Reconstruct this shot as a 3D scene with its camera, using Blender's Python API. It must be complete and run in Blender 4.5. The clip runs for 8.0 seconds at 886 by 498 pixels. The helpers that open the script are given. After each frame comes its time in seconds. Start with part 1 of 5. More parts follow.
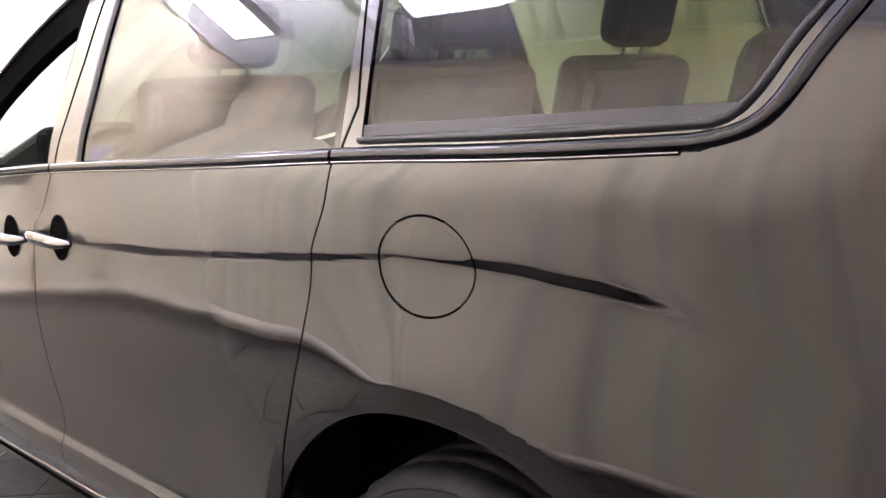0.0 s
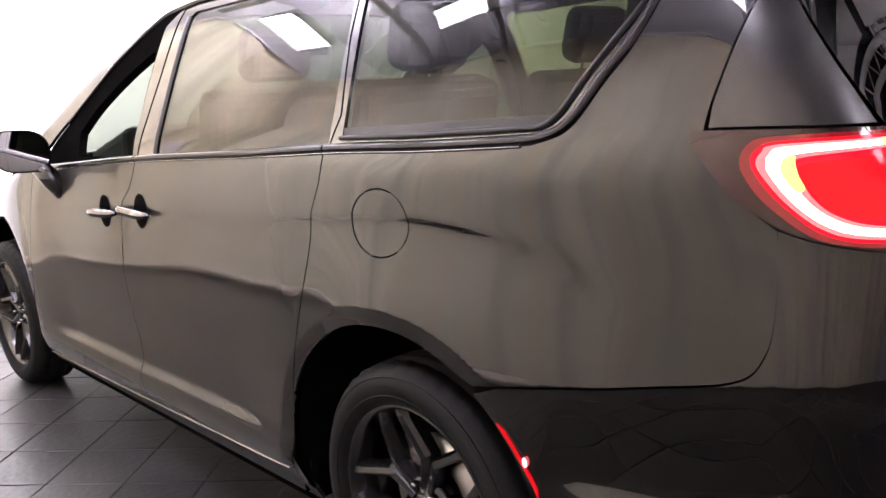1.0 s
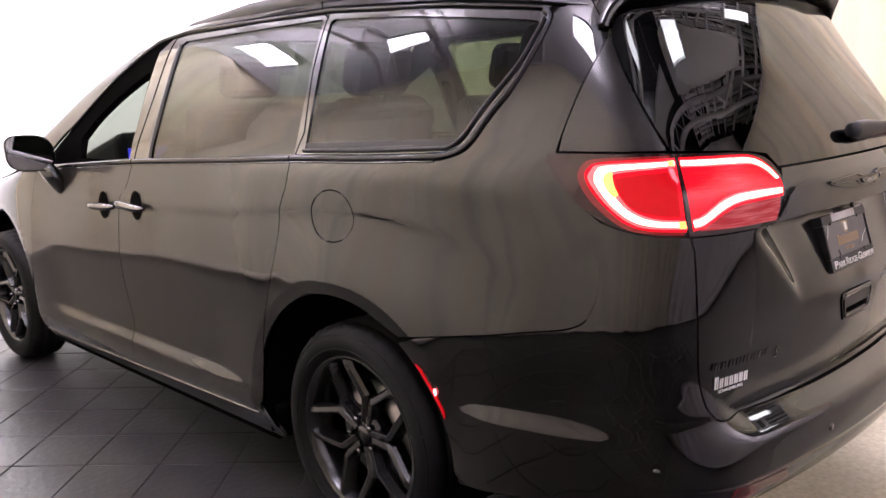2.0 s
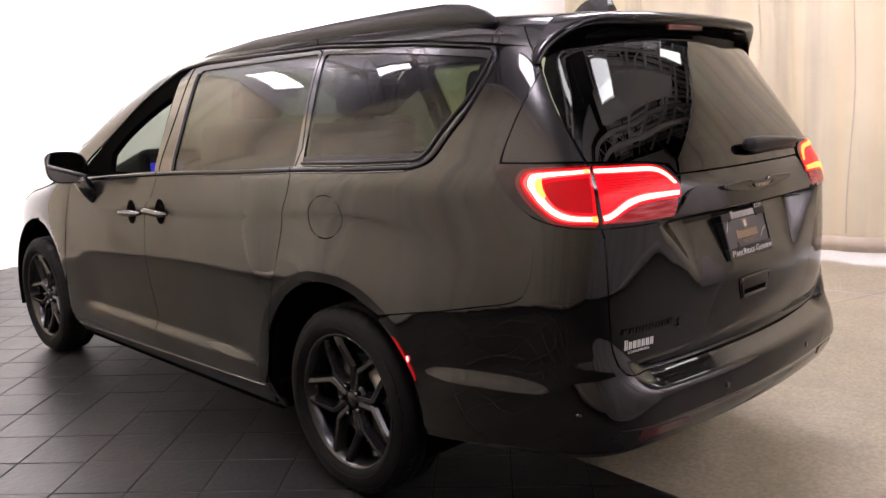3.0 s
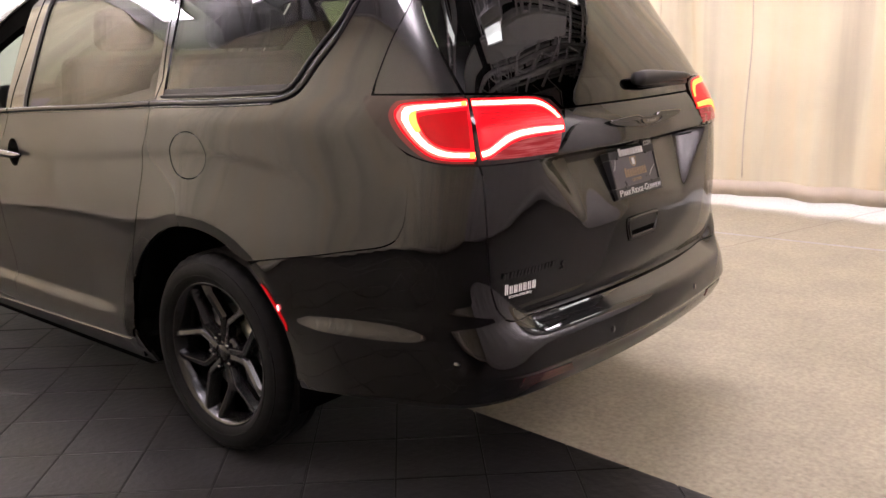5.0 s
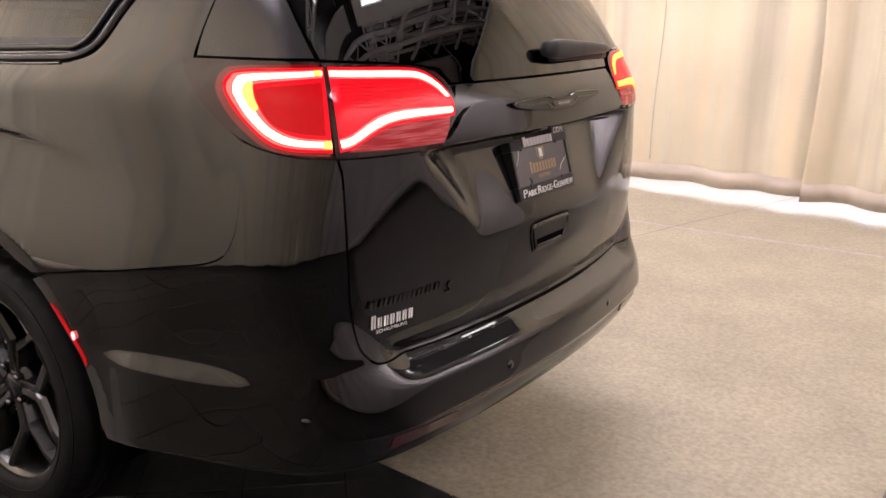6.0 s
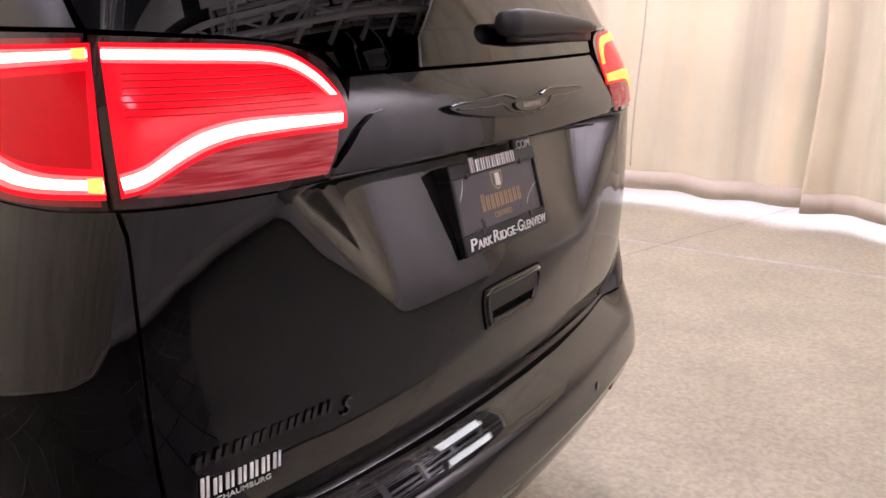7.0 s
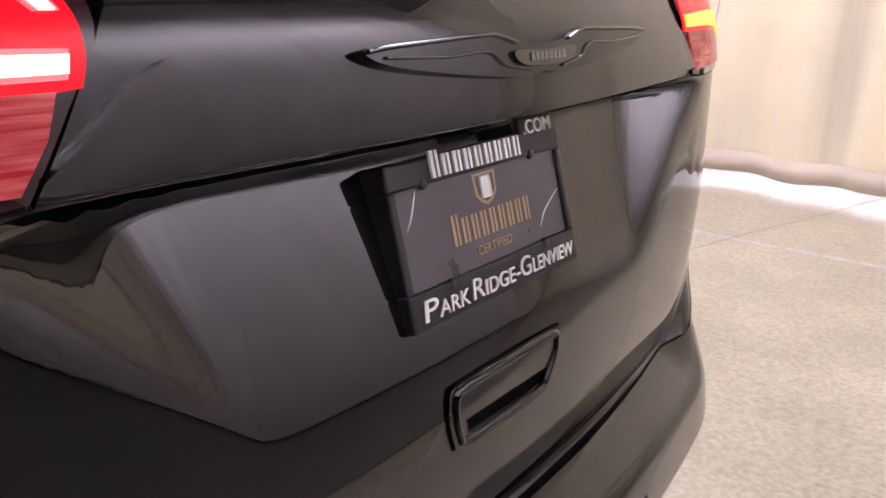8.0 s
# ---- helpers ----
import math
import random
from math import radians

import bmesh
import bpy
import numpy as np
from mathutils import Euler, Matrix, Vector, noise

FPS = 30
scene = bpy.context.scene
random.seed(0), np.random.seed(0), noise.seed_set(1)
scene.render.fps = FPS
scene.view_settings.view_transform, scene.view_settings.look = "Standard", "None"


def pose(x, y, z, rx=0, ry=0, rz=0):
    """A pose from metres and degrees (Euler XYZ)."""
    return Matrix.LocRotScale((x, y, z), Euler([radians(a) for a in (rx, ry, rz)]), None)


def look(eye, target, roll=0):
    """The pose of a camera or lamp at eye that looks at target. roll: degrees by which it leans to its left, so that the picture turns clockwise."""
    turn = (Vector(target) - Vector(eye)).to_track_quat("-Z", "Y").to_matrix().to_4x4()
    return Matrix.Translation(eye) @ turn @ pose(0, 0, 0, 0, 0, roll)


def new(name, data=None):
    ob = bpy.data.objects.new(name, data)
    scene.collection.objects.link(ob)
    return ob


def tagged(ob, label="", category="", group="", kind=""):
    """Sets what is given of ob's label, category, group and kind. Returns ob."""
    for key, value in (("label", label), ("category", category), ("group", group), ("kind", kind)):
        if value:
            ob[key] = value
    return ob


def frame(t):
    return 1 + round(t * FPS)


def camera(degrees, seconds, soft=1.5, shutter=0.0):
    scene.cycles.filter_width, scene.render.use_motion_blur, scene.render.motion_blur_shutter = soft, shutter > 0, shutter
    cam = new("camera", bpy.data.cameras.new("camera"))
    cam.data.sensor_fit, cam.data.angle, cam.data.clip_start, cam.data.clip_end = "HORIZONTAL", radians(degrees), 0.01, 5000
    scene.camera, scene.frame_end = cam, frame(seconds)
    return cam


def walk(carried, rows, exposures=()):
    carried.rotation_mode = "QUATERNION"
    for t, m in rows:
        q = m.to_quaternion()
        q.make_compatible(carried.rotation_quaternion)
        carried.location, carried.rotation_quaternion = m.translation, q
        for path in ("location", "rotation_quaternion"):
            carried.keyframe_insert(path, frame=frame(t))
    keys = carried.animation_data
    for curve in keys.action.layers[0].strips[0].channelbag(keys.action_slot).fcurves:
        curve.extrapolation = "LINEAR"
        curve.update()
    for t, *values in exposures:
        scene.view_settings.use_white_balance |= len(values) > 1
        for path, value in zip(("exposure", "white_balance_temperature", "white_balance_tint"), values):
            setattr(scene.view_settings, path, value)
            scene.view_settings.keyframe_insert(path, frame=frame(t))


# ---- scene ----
from mathutils import geometry

cam = camera(54.0, 8.0)
PATH = [
    (0, (-0.884, 1.910, 1.353), (0.466, 0.484, 0.974), -3.1),
    (0.5, (-1.215, 1.901, 1.429), (0.259, 0.627, 0.979), -5.0),
    (1, (-1.527, 2.194, 1.386), (-0.067, 0.880, 1.007), -3.4),
    (1.5, (-1.854, 2.386, 1.440), (-0.415, 1.056, 1.041), -3.2),
    (1.7, (-1.931, 2.451, 1.447), (-0.527, 1.083, 1.05), -2.3),
    (2.8, (-2.475, 2.839, 1.487), (-1.053, 1.474, 1.15), -2.2),
    (3, (-2.557, 2.868, 1.484), (-1.134, 1.504, 1.144), -2.4),
    (3.5, (-2.715, 2.899, 1.493), (-1.285, 1.543, 1.152), -3.1),
    (4, (-2.76, 2.91, 1.493), (-1.327, 1.554, 1.164), -3.4),
    (4.5, (-2.737, 2.842, 1.478), (-1.334, 1.468, 1.097), -3.4),
    (5, (-2.518, 2.65, 1.419), (-1.252, 1.172, 0.957), -1.7),
    (5.2, (-2.436, 2.583, 1.391), (-1.237, 1.05, 0.93), -0.9),
    (6.3, (-2.099, 1.866, 1.39), (-1.046, 0.256, 0.844), 0.9),
    (6.5, (-2.007, 1.71, 1.343), (-0.969, 0.082, 0.821), 0.8),
    (7, (-1.855, 1.371, 1.31), (-0.83, -0.261, 0.774), 1.0),
    (7.5, (-1.759, 1.046, 1.282), (-0.655, -0.527, 0.727), 1.8),
    (8, (-1.59, 0.74, 1.227), (-0.476, -0.802, 0.609), 2.1),
]
walk(cam, [(t, look(eye, target, roll)) for t, eye, target, roll in PATH], exposures=[(0, 1.46, 5900, 16), (0.5, 1.34, 5850, 17), (1, 0.98, 6020, 17), (1.5, 0.88, 5950, 20), (2.8, 0.02, 6300, 16), (4.5, 0.02, 6380, 15), (5.2, 0.30, 6550, 15), (6.3, 0.28, 6450, 16), (7, 0.28, 6150, 19), (8, 0.36, 6000, 18)])

# ---------------------------------------------------------------- light
world = bpy.data.worlds.new("hall_world")
scene.world = world
world.use_nodes = True
bg = world.node_tree.nodes["Background"]
bg.inputs["Color"].default_value = (0.9, 0.85, 0.8, 1)
bg.inputs["Strength"].default_value = 0.02


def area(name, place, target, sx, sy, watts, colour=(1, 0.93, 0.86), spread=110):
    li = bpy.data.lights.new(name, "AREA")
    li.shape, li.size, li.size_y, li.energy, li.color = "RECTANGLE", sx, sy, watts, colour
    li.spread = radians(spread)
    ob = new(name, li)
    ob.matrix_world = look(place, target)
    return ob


# unseen fill lamps added above the white wall and curtains; daylight behind the curtain
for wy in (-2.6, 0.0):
    area("fill_lamp", (5.2, wy, 4.3), (6.65, wy, 1.6), 2.4, 0.3, 130, (1, 0.95, 0.93))
area("fill_lamp", (5.6, -4.3, 4.3), (5.8, -5.3, 1.6), 1.4, 0.3, 45, (1, 0.95, 0.93))
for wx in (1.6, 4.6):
    area("fill_lamp", (wx, 1.5, 4.28), (wx, 3.6, 2.3), 3.2, 0.3, 92, (1, 0.94, 0.99), 80)
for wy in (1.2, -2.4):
    area("fill_lamp", (-2.9, wy, 4.30), (-4.5, wy, 3.3), 3.2, 0.25, 110, (1, 0.94, 0.99), 70)
area("daylight_under_curtain", (0.0, -5.45, 0.26), (0.0, -4.3, 0.0), 7.0, 0.2, 22, (1, 0.92, 0.96))

# ---------------------------------------------------------------- materials


def shader(name, base, rough=0.5, metal=0.0, coat=0.0, coat_rough=0.03, grain=0.0, scale=40.0, stain=0.0, stain_scale=2.0, bump=0.0, spec=0.5, island=0.0):
    """A Principled material with grain, larger stains and a fine relief."""
    m = bpy.data.materials.new(name)
    m.use_nodes = True
    nt = m.node_tree
    b = nt.nodes["Principled BSDF"]
    b.inputs["Roughness"].default_value, b.inputs["Metallic"].default_value = rough, metal
    b.inputs["Coat Weight"].default_value, b.inputs["Coat Roughness"].default_value = coat, coat_rough
    b.inputs["Specular IOR Level"].default_value = spec
    b.inputs["Base Color"].default_value = (*base, 1)
    if not (grain or stain or bump or island):
        return m
    tc = nt.nodes.new("ShaderNodeTexCoord")
    out = None

    def mixed(sock, fac, dark):
        mx = nt.nodes.new("ShaderNodeMix")
        mx.data_type, mx.blend_type = "RGBA", "MULTIPLY"
        mx.inputs["Factor"].default_value = 1
        ramp = nt.nodes.new("ShaderNodeMapRange")
        ramp.inputs["To Min"].default_value, ramp.inputs["To Max"].default_value = 1 - dark, 1 + dark * 0.5
        nt.links.new(fac, ramp.inputs["Value"])
        if sock is None:
            mx.inputs["A"].default_value = (*base, 1)
        else:
            nt.links.new(sock, mx.inputs["A"])
        nt.links.new(ramp.outputs["Result"], mx.inputs["B"])
        return mx.outputs["Result"]

    fine = nt.nodes.new("ShaderNodeTexNoise")
    fine.inputs["Scale"].default_value, fine.inputs["Detail"].default_value = scale, 6
    nt.links.new(tc.outputs["Object"], fine.inputs["Vector"])
    if grain:
        out = mixed(out, fine.outputs["Fac"], grain)
    if stain:
        big = nt.nodes.new("ShaderNodeTexNoise")
        big.inputs["Scale"].default_value, big.inputs["Detail"].default_value = stain_scale, 5
        nt.links.new(tc.outputs["Object"], big.inputs["Vector"])
        out = mixed(out, big.outputs["Fac"], stain)
        rr = nt.nodes.new("ShaderNodeMapRange")
        rr.inputs["To Min"].default_value, rr.inputs["To Max"].default_value = max(0.02, rough * 0.75), min(1, rough * 1.25)
        nt.links.new(big.outputs["Fac"], rr.inputs["Value"])
        nt.links.new(rr.outputs["Result"], b.inputs["Roughness"])
    if island:
        oi = nt.nodes.new("ShaderNodeObjectInfo")
        out = mixed(out, oi.outputs["Random"], island)
    if out:
        nt.links.new(out, b.inputs["Base Color"])
    if bump:
        bp = nt.nodes.new("ShaderNodeBump")
        bp.inputs["Strength"].default_value, bp.inputs["Distance"].default_value = bump, 0.004
        nt.links.new(fine.outputs["Fac"], bp.inputs["Height"])
        nt.links.new(bp.outputs["Normal"], b.inputs["Normal"])
    return m


def glow(name, colour, strength, base=(0.3, 0.02, 0.02), rough=0.15):
    m = shader(name, base, rough)
    b = m.node_tree.nodes["Principled BSDF"]
    b.inputs["Emission Color"].default_value, b.inputs["Emission Strength"].default_value = (*colour, 1), strength
    return m


def glass(name, tint, gloss=0.075):
    """Thin tinted glass: a see-through sheet whose gloss grows towards grazing view."""
    m = bpy.data.materials.new(name)
    m.use_nodes = True
    nt = m.node_tree
    nt.nodes.clear()
    o, mx = nt.nodes.new("ShaderNodeOutputMaterial"), nt.nodes.new("ShaderNodeMixShader")
    tr, gl, lw = nt.nodes.new("ShaderNodeBsdfTransparent"), nt.nodes.new("ShaderNodeBsdfGlossy"), nt.nodes.new("ShaderNodeLayerWeight")
    tr.inputs["Color"].default_value = (*tint, 1)
    gl.inputs["Roughness"].default_value = 0.01
    lw.inputs["Blend"].default_value = 0.5
    pw, mr = nt.nodes.new("ShaderNodeMath"), nt.nodes.new("ShaderNodeMapRange")
    pw.operation = "POWER"
    pw.inputs[1].default_value = 4.0
    mr.inputs["To Min"].default_value, mr.inputs["To Max"].default_value = gloss, 1.0
    nt.links.new(lw.outputs["Facing"], pw.inputs[0])
    nt.links.new(pw.outputs[0], mr.inputs["Value"])
    nt.links.new(mr.outputs["Result"], mx.inputs["Fac"])
    nt.links.new(tr.outputs["BSDF"], mx.inputs[1])
    nt.links.new(gl.outputs["BSDF"], mx.inputs[2])
    nt.links.new(mx.outputs["Shader"], o.inputs["Surface"])
    return m


PAINT = shader("granite_paint", (0.0052, 0.0046, 0.0050), 0.45, 1.0, 1.0, 0.028, grain=0.10, scale=900)
PAINT.node_tree.nodes["Principled BSDF"].inputs["Coat IOR"].default_value = 1.5
GLOSS_BLACK = shader("gloss_black", (0.010, 0.010, 0.011), 0.08, 0, 0.7, stain=0.05)
DARK_CHROME = shader("black_chrome", (0.16, 0.16, 0.165), 0.12, 1.0)
MOULDING = shader("black_moulding", (0.035, 0.035, 0.038), 0.10, 1.0)
CHROME = shader("chrome", (0.75, 0.75, 0.76), 0.08, 1.0)
BLACK_PLASTIC = shader("black_plastic", (0.011, 0.011, 0.012), 0.42, spec=0.3, bump=0.04, grain=0.2, scale=500)
SHELL = shader("seam_black", (0.003, 0.003, 0.003), 0.9, spec=0.0)
SATIN = shader("satin_black", (0.012, 0.0115, 0.012), 0.16, stain=0.1, stain_scale=3)
RUBBER = shader("tyre_rubber", (0.0055, 0.0055, 0.006), 0.65, spec=0.10, grain=0.35, scale=60, stain=0.25, stain_scale=6, bump=0.2)
RIM = shader("rim_black", (0.004, 0.004, 0.0045), 0.24, 0.0, 0.2, 0.08, stain=0.1, spec=0.4)
STEEL = shader("brake_steel", (0.32, 0.31, 0.30), 0.35, 0.9, stain=0.3, stain_scale=20)
TINT = glass("privacy_glass", (0.135, 0.152, 0.108), 0.032)
# far panes cleared or darkened to set the brightness seen through the car
FAR_TINT = glass("far_cleared_glass", (0.40, 0.45, 0.32), 0.05)
FAR_DARK = glass("far_darkened_glass", (0.02, 0.022, 0.018), 0.05)
REAR_TINT = glass("rear_privacy_glass", (0.016, 0.017, 0.016), 0.058)
CLEAR = glass("windscreen_glass", (0.22, 0.25, 0.215))
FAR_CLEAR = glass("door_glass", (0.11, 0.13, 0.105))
MIRROR = shader("mirror", (0.85, 0.86, 0.86), 0.02, 1.0)
LEATHER = shader("black_leather", (0.010, 0.0098, 0.0096), 0.55, grain=0.2, scale=160, bump=0.05, spec=0.15)
TRIM = shader("black_trim", (0.016, 0.016, 0.017), 0.6, grain=0.15, scale=200, bump=0.1, spec=0.2)
LINER = shader("headliner", (0.022, 0.021, 0.021), 0.9, grain=0.15, scale=300, spec=0.1)
LENS = glow("red_lens", (1.0, 0.005, 0.014), 0.95, (0.12, 0.002, 0.003), 0.08)
LENS_DEEP = glow("deep_red_lens", (1.0, 0.004, 0.010), 0.42, (0.10, 0.002, 0.003), 0.08)
LENS_DARK = shader("smoked_red_lens", (0.020, 0.007, 0.007), 0.05, 0, 0.5)
# faint emission that stands in for the halo of the lamp
LENS_HALO = glow("halo_glow", (1.0, 0.006, 0.016), 0.13, (0.03, 0.004, 0.005), 0.06)
LENS_CLEAR = glow("pale_lens", (1.0, 0.02, 0.03), 0.17, (0.22, 0.05, 0.05), 0.12)
LED = glow("led_strip", (1.0, 0.20, 0.13), 14.0, (0.8, 0.4, 0.3), 0.3)
# red falloff round the white-hot strips, put in as its own emission
LED_HALO = glow("led_halo", (1.0, 0.010, 0.008), 12.0, (0.6, 0.05, 0.05), 0.3)
# copy of the LEDs for the far lamp, dimmed to amber for its off-axis view
LED_FAR = glow("off_axis_led_strip", (1.0, 0.20, 0.012), 2.4, (0.8, 0.3, 0.1), 0.3)
LED_WARM = glow("amber_led", (1.0, 0.19, 0.03), 3.0, (0.8, 0.4, 0.1), 0.3)
MARKER = glow("marker_lens", (1.0, 0.004, 0.012), 0.30, (0.12, 0.003, 0.004), 0.1)
MARKER_HOT = glow("marker_core", (1.0, 0.16, 0.16), 6.0, (0.6, 0.1, 0.1), 0.3)
for lens in (LENS, LENS_DEEP, LENS_DARK, LENS_CLEAR, MARKER):
    lens.node_tree.nodes["Principled BSDF"].inputs["Specular IOR Level"].default_value = 0.16
nt = LENS_CLEAR.node_tree
b = nt.nodes["Principled BSDF"]
tc, mp, nz, cr = nt.nodes.new("ShaderNodeTexCoord"), nt.nodes.new("ShaderNodeMapping"), nt.nodes.new("ShaderNodeTexNoise"), nt.nodes.new("ShaderNodeValToRGB")
mp.inputs["Scale"].default_value = (8, 8, 160)
nz.inputs["Scale"].default_value, nz.inputs["Detail"].default_value = 1.0, 3
cr.color_ramp.elements[0].position, cr.color_ramp.elements[0].color = 0.42, (0.10, 0.012, 0.014, 1)
cr.color_ramp.elements[1].position, cr.color_ramp.elements[1].color = 0.68, (0.34, 0.12, 0.12, 1)
nt.links.new(tc.outputs["Object"], mp.inputs["Vector"])
nt.links.new(mp.outputs["Vector"], nz.inputs["Vector"])
nt.links.new(nz.outputs["Fac"], cr.inputs["Fac"])
nt.links.new(cr.outputs["Color"], b.inputs["Base Color"])
REFLECTOR = shader("red_reflector", (0.07, 0.006, 0.006), 0.2, 0, 0.5, grain=0.3, scale=300)
PANEL_LIGHT = glow("panel_light", (1.0, 0.905, 0.99), 32.0, (0.8, 0.8, 0.8), 0.5)
# glow of the panels added as fill, with no source seen
FILL_LIGHT = glow("fill_panel_light", (1.0, 0.905, 0.99), 18.5, (0.8, 0.8, 0.8), 0.5)
# glowing strips added on top of the lamps to brighten boards and slats
SLIM_FILL_UPLIGHT = glow("slim_fill_uplight", (1.0, 0.94, 0.97), 40.0, (0.8, 0.8, 0.8), 0.5)
FILL_UPLIGHT = glow("uplight", (1.0, 0.94, 0.97), 290.0, (0.8, 0.8, 0.8), 0.5)
SLIM_LIGHT = glow("slim_panel_light", (0.95, 0.97, 0.95), 10.0, (0.8, 0.8, 0.8), 0.5)
BLUE = glow("blue_screen", (0.05, 0.06, 1.0), 0.35, (0.01, 0.01, 0.1), 0.3)
PEWTER = shader("pewter", (0.42, 0.42, 0.43), 0.25, 0.9)
WHITE_PRINT = shader("white_print", (0.82, 0.82, 0.80), 0.4, stain=0.08, stain_scale=30)
PLATE_GREY = shader("plate_insert", (0.058, 0.054, 0.060), 0.3, stain=0.15, stain_scale=12)
GOLD = shader("gold_print", (0.36, 0.25, 0.13), 0.45, 0.2, stain=0.1, stain_scale=30)
PLATE_LAMP = glow("plate_lamp_lens", (0.80, 0.88, 1.0), 90.0, (0.8, 0.8, 0.8), 0.3)
CURTAIN = shader("cream_canvas", (0.73, 0.668, 0.50), 0.9, grain=0.12, scale=700, stain=0.22, stain_scale=1.3, bump=0.12)
nt = CURTAIN.node_tree
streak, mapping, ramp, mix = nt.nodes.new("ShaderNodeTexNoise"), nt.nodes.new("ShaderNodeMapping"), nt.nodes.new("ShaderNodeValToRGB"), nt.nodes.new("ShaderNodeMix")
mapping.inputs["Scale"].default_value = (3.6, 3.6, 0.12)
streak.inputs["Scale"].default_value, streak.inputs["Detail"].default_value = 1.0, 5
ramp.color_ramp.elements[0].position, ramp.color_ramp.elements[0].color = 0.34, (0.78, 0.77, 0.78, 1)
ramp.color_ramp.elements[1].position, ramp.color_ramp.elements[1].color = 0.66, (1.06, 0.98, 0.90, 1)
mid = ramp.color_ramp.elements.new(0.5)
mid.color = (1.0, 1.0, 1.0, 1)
mix.data_type, mix.blend_type = "RGBA", "MULTIPLY"
mix.inputs["Factor"].default_value = 1
old = nt.nodes["Principled BSDF"].inputs["Base Color"].links[0].from_socket
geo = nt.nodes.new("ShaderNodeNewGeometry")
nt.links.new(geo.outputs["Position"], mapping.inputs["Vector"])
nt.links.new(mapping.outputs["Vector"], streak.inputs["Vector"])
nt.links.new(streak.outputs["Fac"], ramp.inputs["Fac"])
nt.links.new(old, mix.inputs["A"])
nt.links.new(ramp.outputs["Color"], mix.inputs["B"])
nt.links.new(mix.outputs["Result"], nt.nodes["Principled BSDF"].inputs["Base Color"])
GREY_CANVAS = shader("reflected_grey_canvas", (0.64, 0.60, 0.595), 0.9, grain=0.12, scale=500, stain=0.22, stain_scale=1.3, bump=0.12)
# darker than the canvas: backlight blocked by doubled cloth is put into the colour
HEM = shader("canvas_hem", (0.60, 0.52, 0.42), 0.9, grain=0.15, scale=500, stain=0.3, stain_scale=3, bump=0.12)
LINE_PAINT = shader("worn_line_paint", (0.50, 0.48, 0.52), 0.6, grain=0.5, scale=40, stain=0.4, stain_scale=8)
CRACK = shader("joint_dirt", (0.33, 0.295, 0.24), 0.9, grain=0.3)
WHITE_WALL = shader("white_wall", (0.86, 0.85, 0.83), 0.8, grain=0.04, stain=0.04)
CONCRETE = shader("concrete", (0.435, 0.392, 0.285), 0.5, grain=0.55, scale=55, stain=0.42, stain_scale=2.6, bump=0.15)
# dim floor put into the colour, for the unseen slab behind the car
DIM_SLAB = shader("dim_slab", (0.15, 0.14, 0.118), 0.5, grain=0.5, scale=55, stain=0.6, stain_scale=1.6, bump=0.15)
SLATE = shader("slate", (0.024, 0.023, 0.0235), 0.34, spec=0.46, grain=0.35, scale=28, stain=0.35, stain_scale=5, bump=0.6, island=0.25)
GROUT = shader("grout", (0.013, 0.0125, 0.012), 0.85, grain=0.3)
DECK = shader("grey_deck", (0.03, 0.028, 0.03), 0.6, 0.2, stain=0.2, stain_scale=1)
BOARDS = shader("pale_boards", (0.66, 0.63, 0.66), 0.7, grain=0.1, scale=30, stain=0.25, stain_scale=1)
STEELWORK = shader("painted_steel", (0.8, 0.77, 0.78), 0.5, 0.1, stain=0.2)
FIXTURE = shader("fixture_white", (0.7, 0.7, 0.7), 0.4)

# ---------------------------------------------------------------- building helpers


def mesh_from(name, verts, faces, smooth=True):
    me = bpy.data.meshes.new(name)
    me.from_pydata([tuple(map(float, v)) for v in verts], [], [tuple(map(int, f)) for f in faces])
    if smooth:
        me.shade_smooth()
    return me


def add(name, me, material, parent=None, label=""):
    me.materials.append(material)
    ob = new(name, me)
    if parent:
        ob.parent = parent
    return tagged(ob, label) if label else ob


def part(name, bm, material, parent, label=""):
    bmesh.ops.recalc_face_normals(bm, faces=bm.faces)
    me = bpy.data.meshes.new(name)
    bm.to_mesh(me)
    bm.free()
    return add(name, me, material, parent, label)


def block(lo, hi, bevel=0.004, seg=2, bm=None, m=None):
    """A bevelled box, added to bm."""
    own = bmesh.new()
    bmesh.ops.create_cube(own, size=1)
    for v in own.verts:
        v.co = [(a + b) / 2 + c * (b - a) for a, b, c in zip(lo, hi, v.co)]
    if bevel:
        bmesh.ops.bevel(own, geom=own.edges, offset=bevel, segments=seg, affect="EDGES", profile=0.5)
    if m is not None:
        own.transform(m)
    if bm is None:
        return own
    tmp = bpy.data.meshes.new("tmp")
    own.to_mesh(tmp)
    own.free()
    bm.from_mesh(tmp)
    bpy.data.meshes.remove(tmp)
    return bm


def lathe(profile, n=64, axis="y"):
    """Turned form: profile of (radius, along); verts and quads."""
    vs, fs = [], []
    for r, a in profile:
        for k in range(n):
            th = 2 * math.pi * k / n
            vs.append((r * math.cos(th), a, r * math.sin(th)))
    for i in range(len(profile) - 1):
        for k in range(n):
            j = (k + 1) % n
            fs.append((i * n + k, i * n + j, (i + 1) * n + j, (i + 1) * n + k))
    return vs, fs


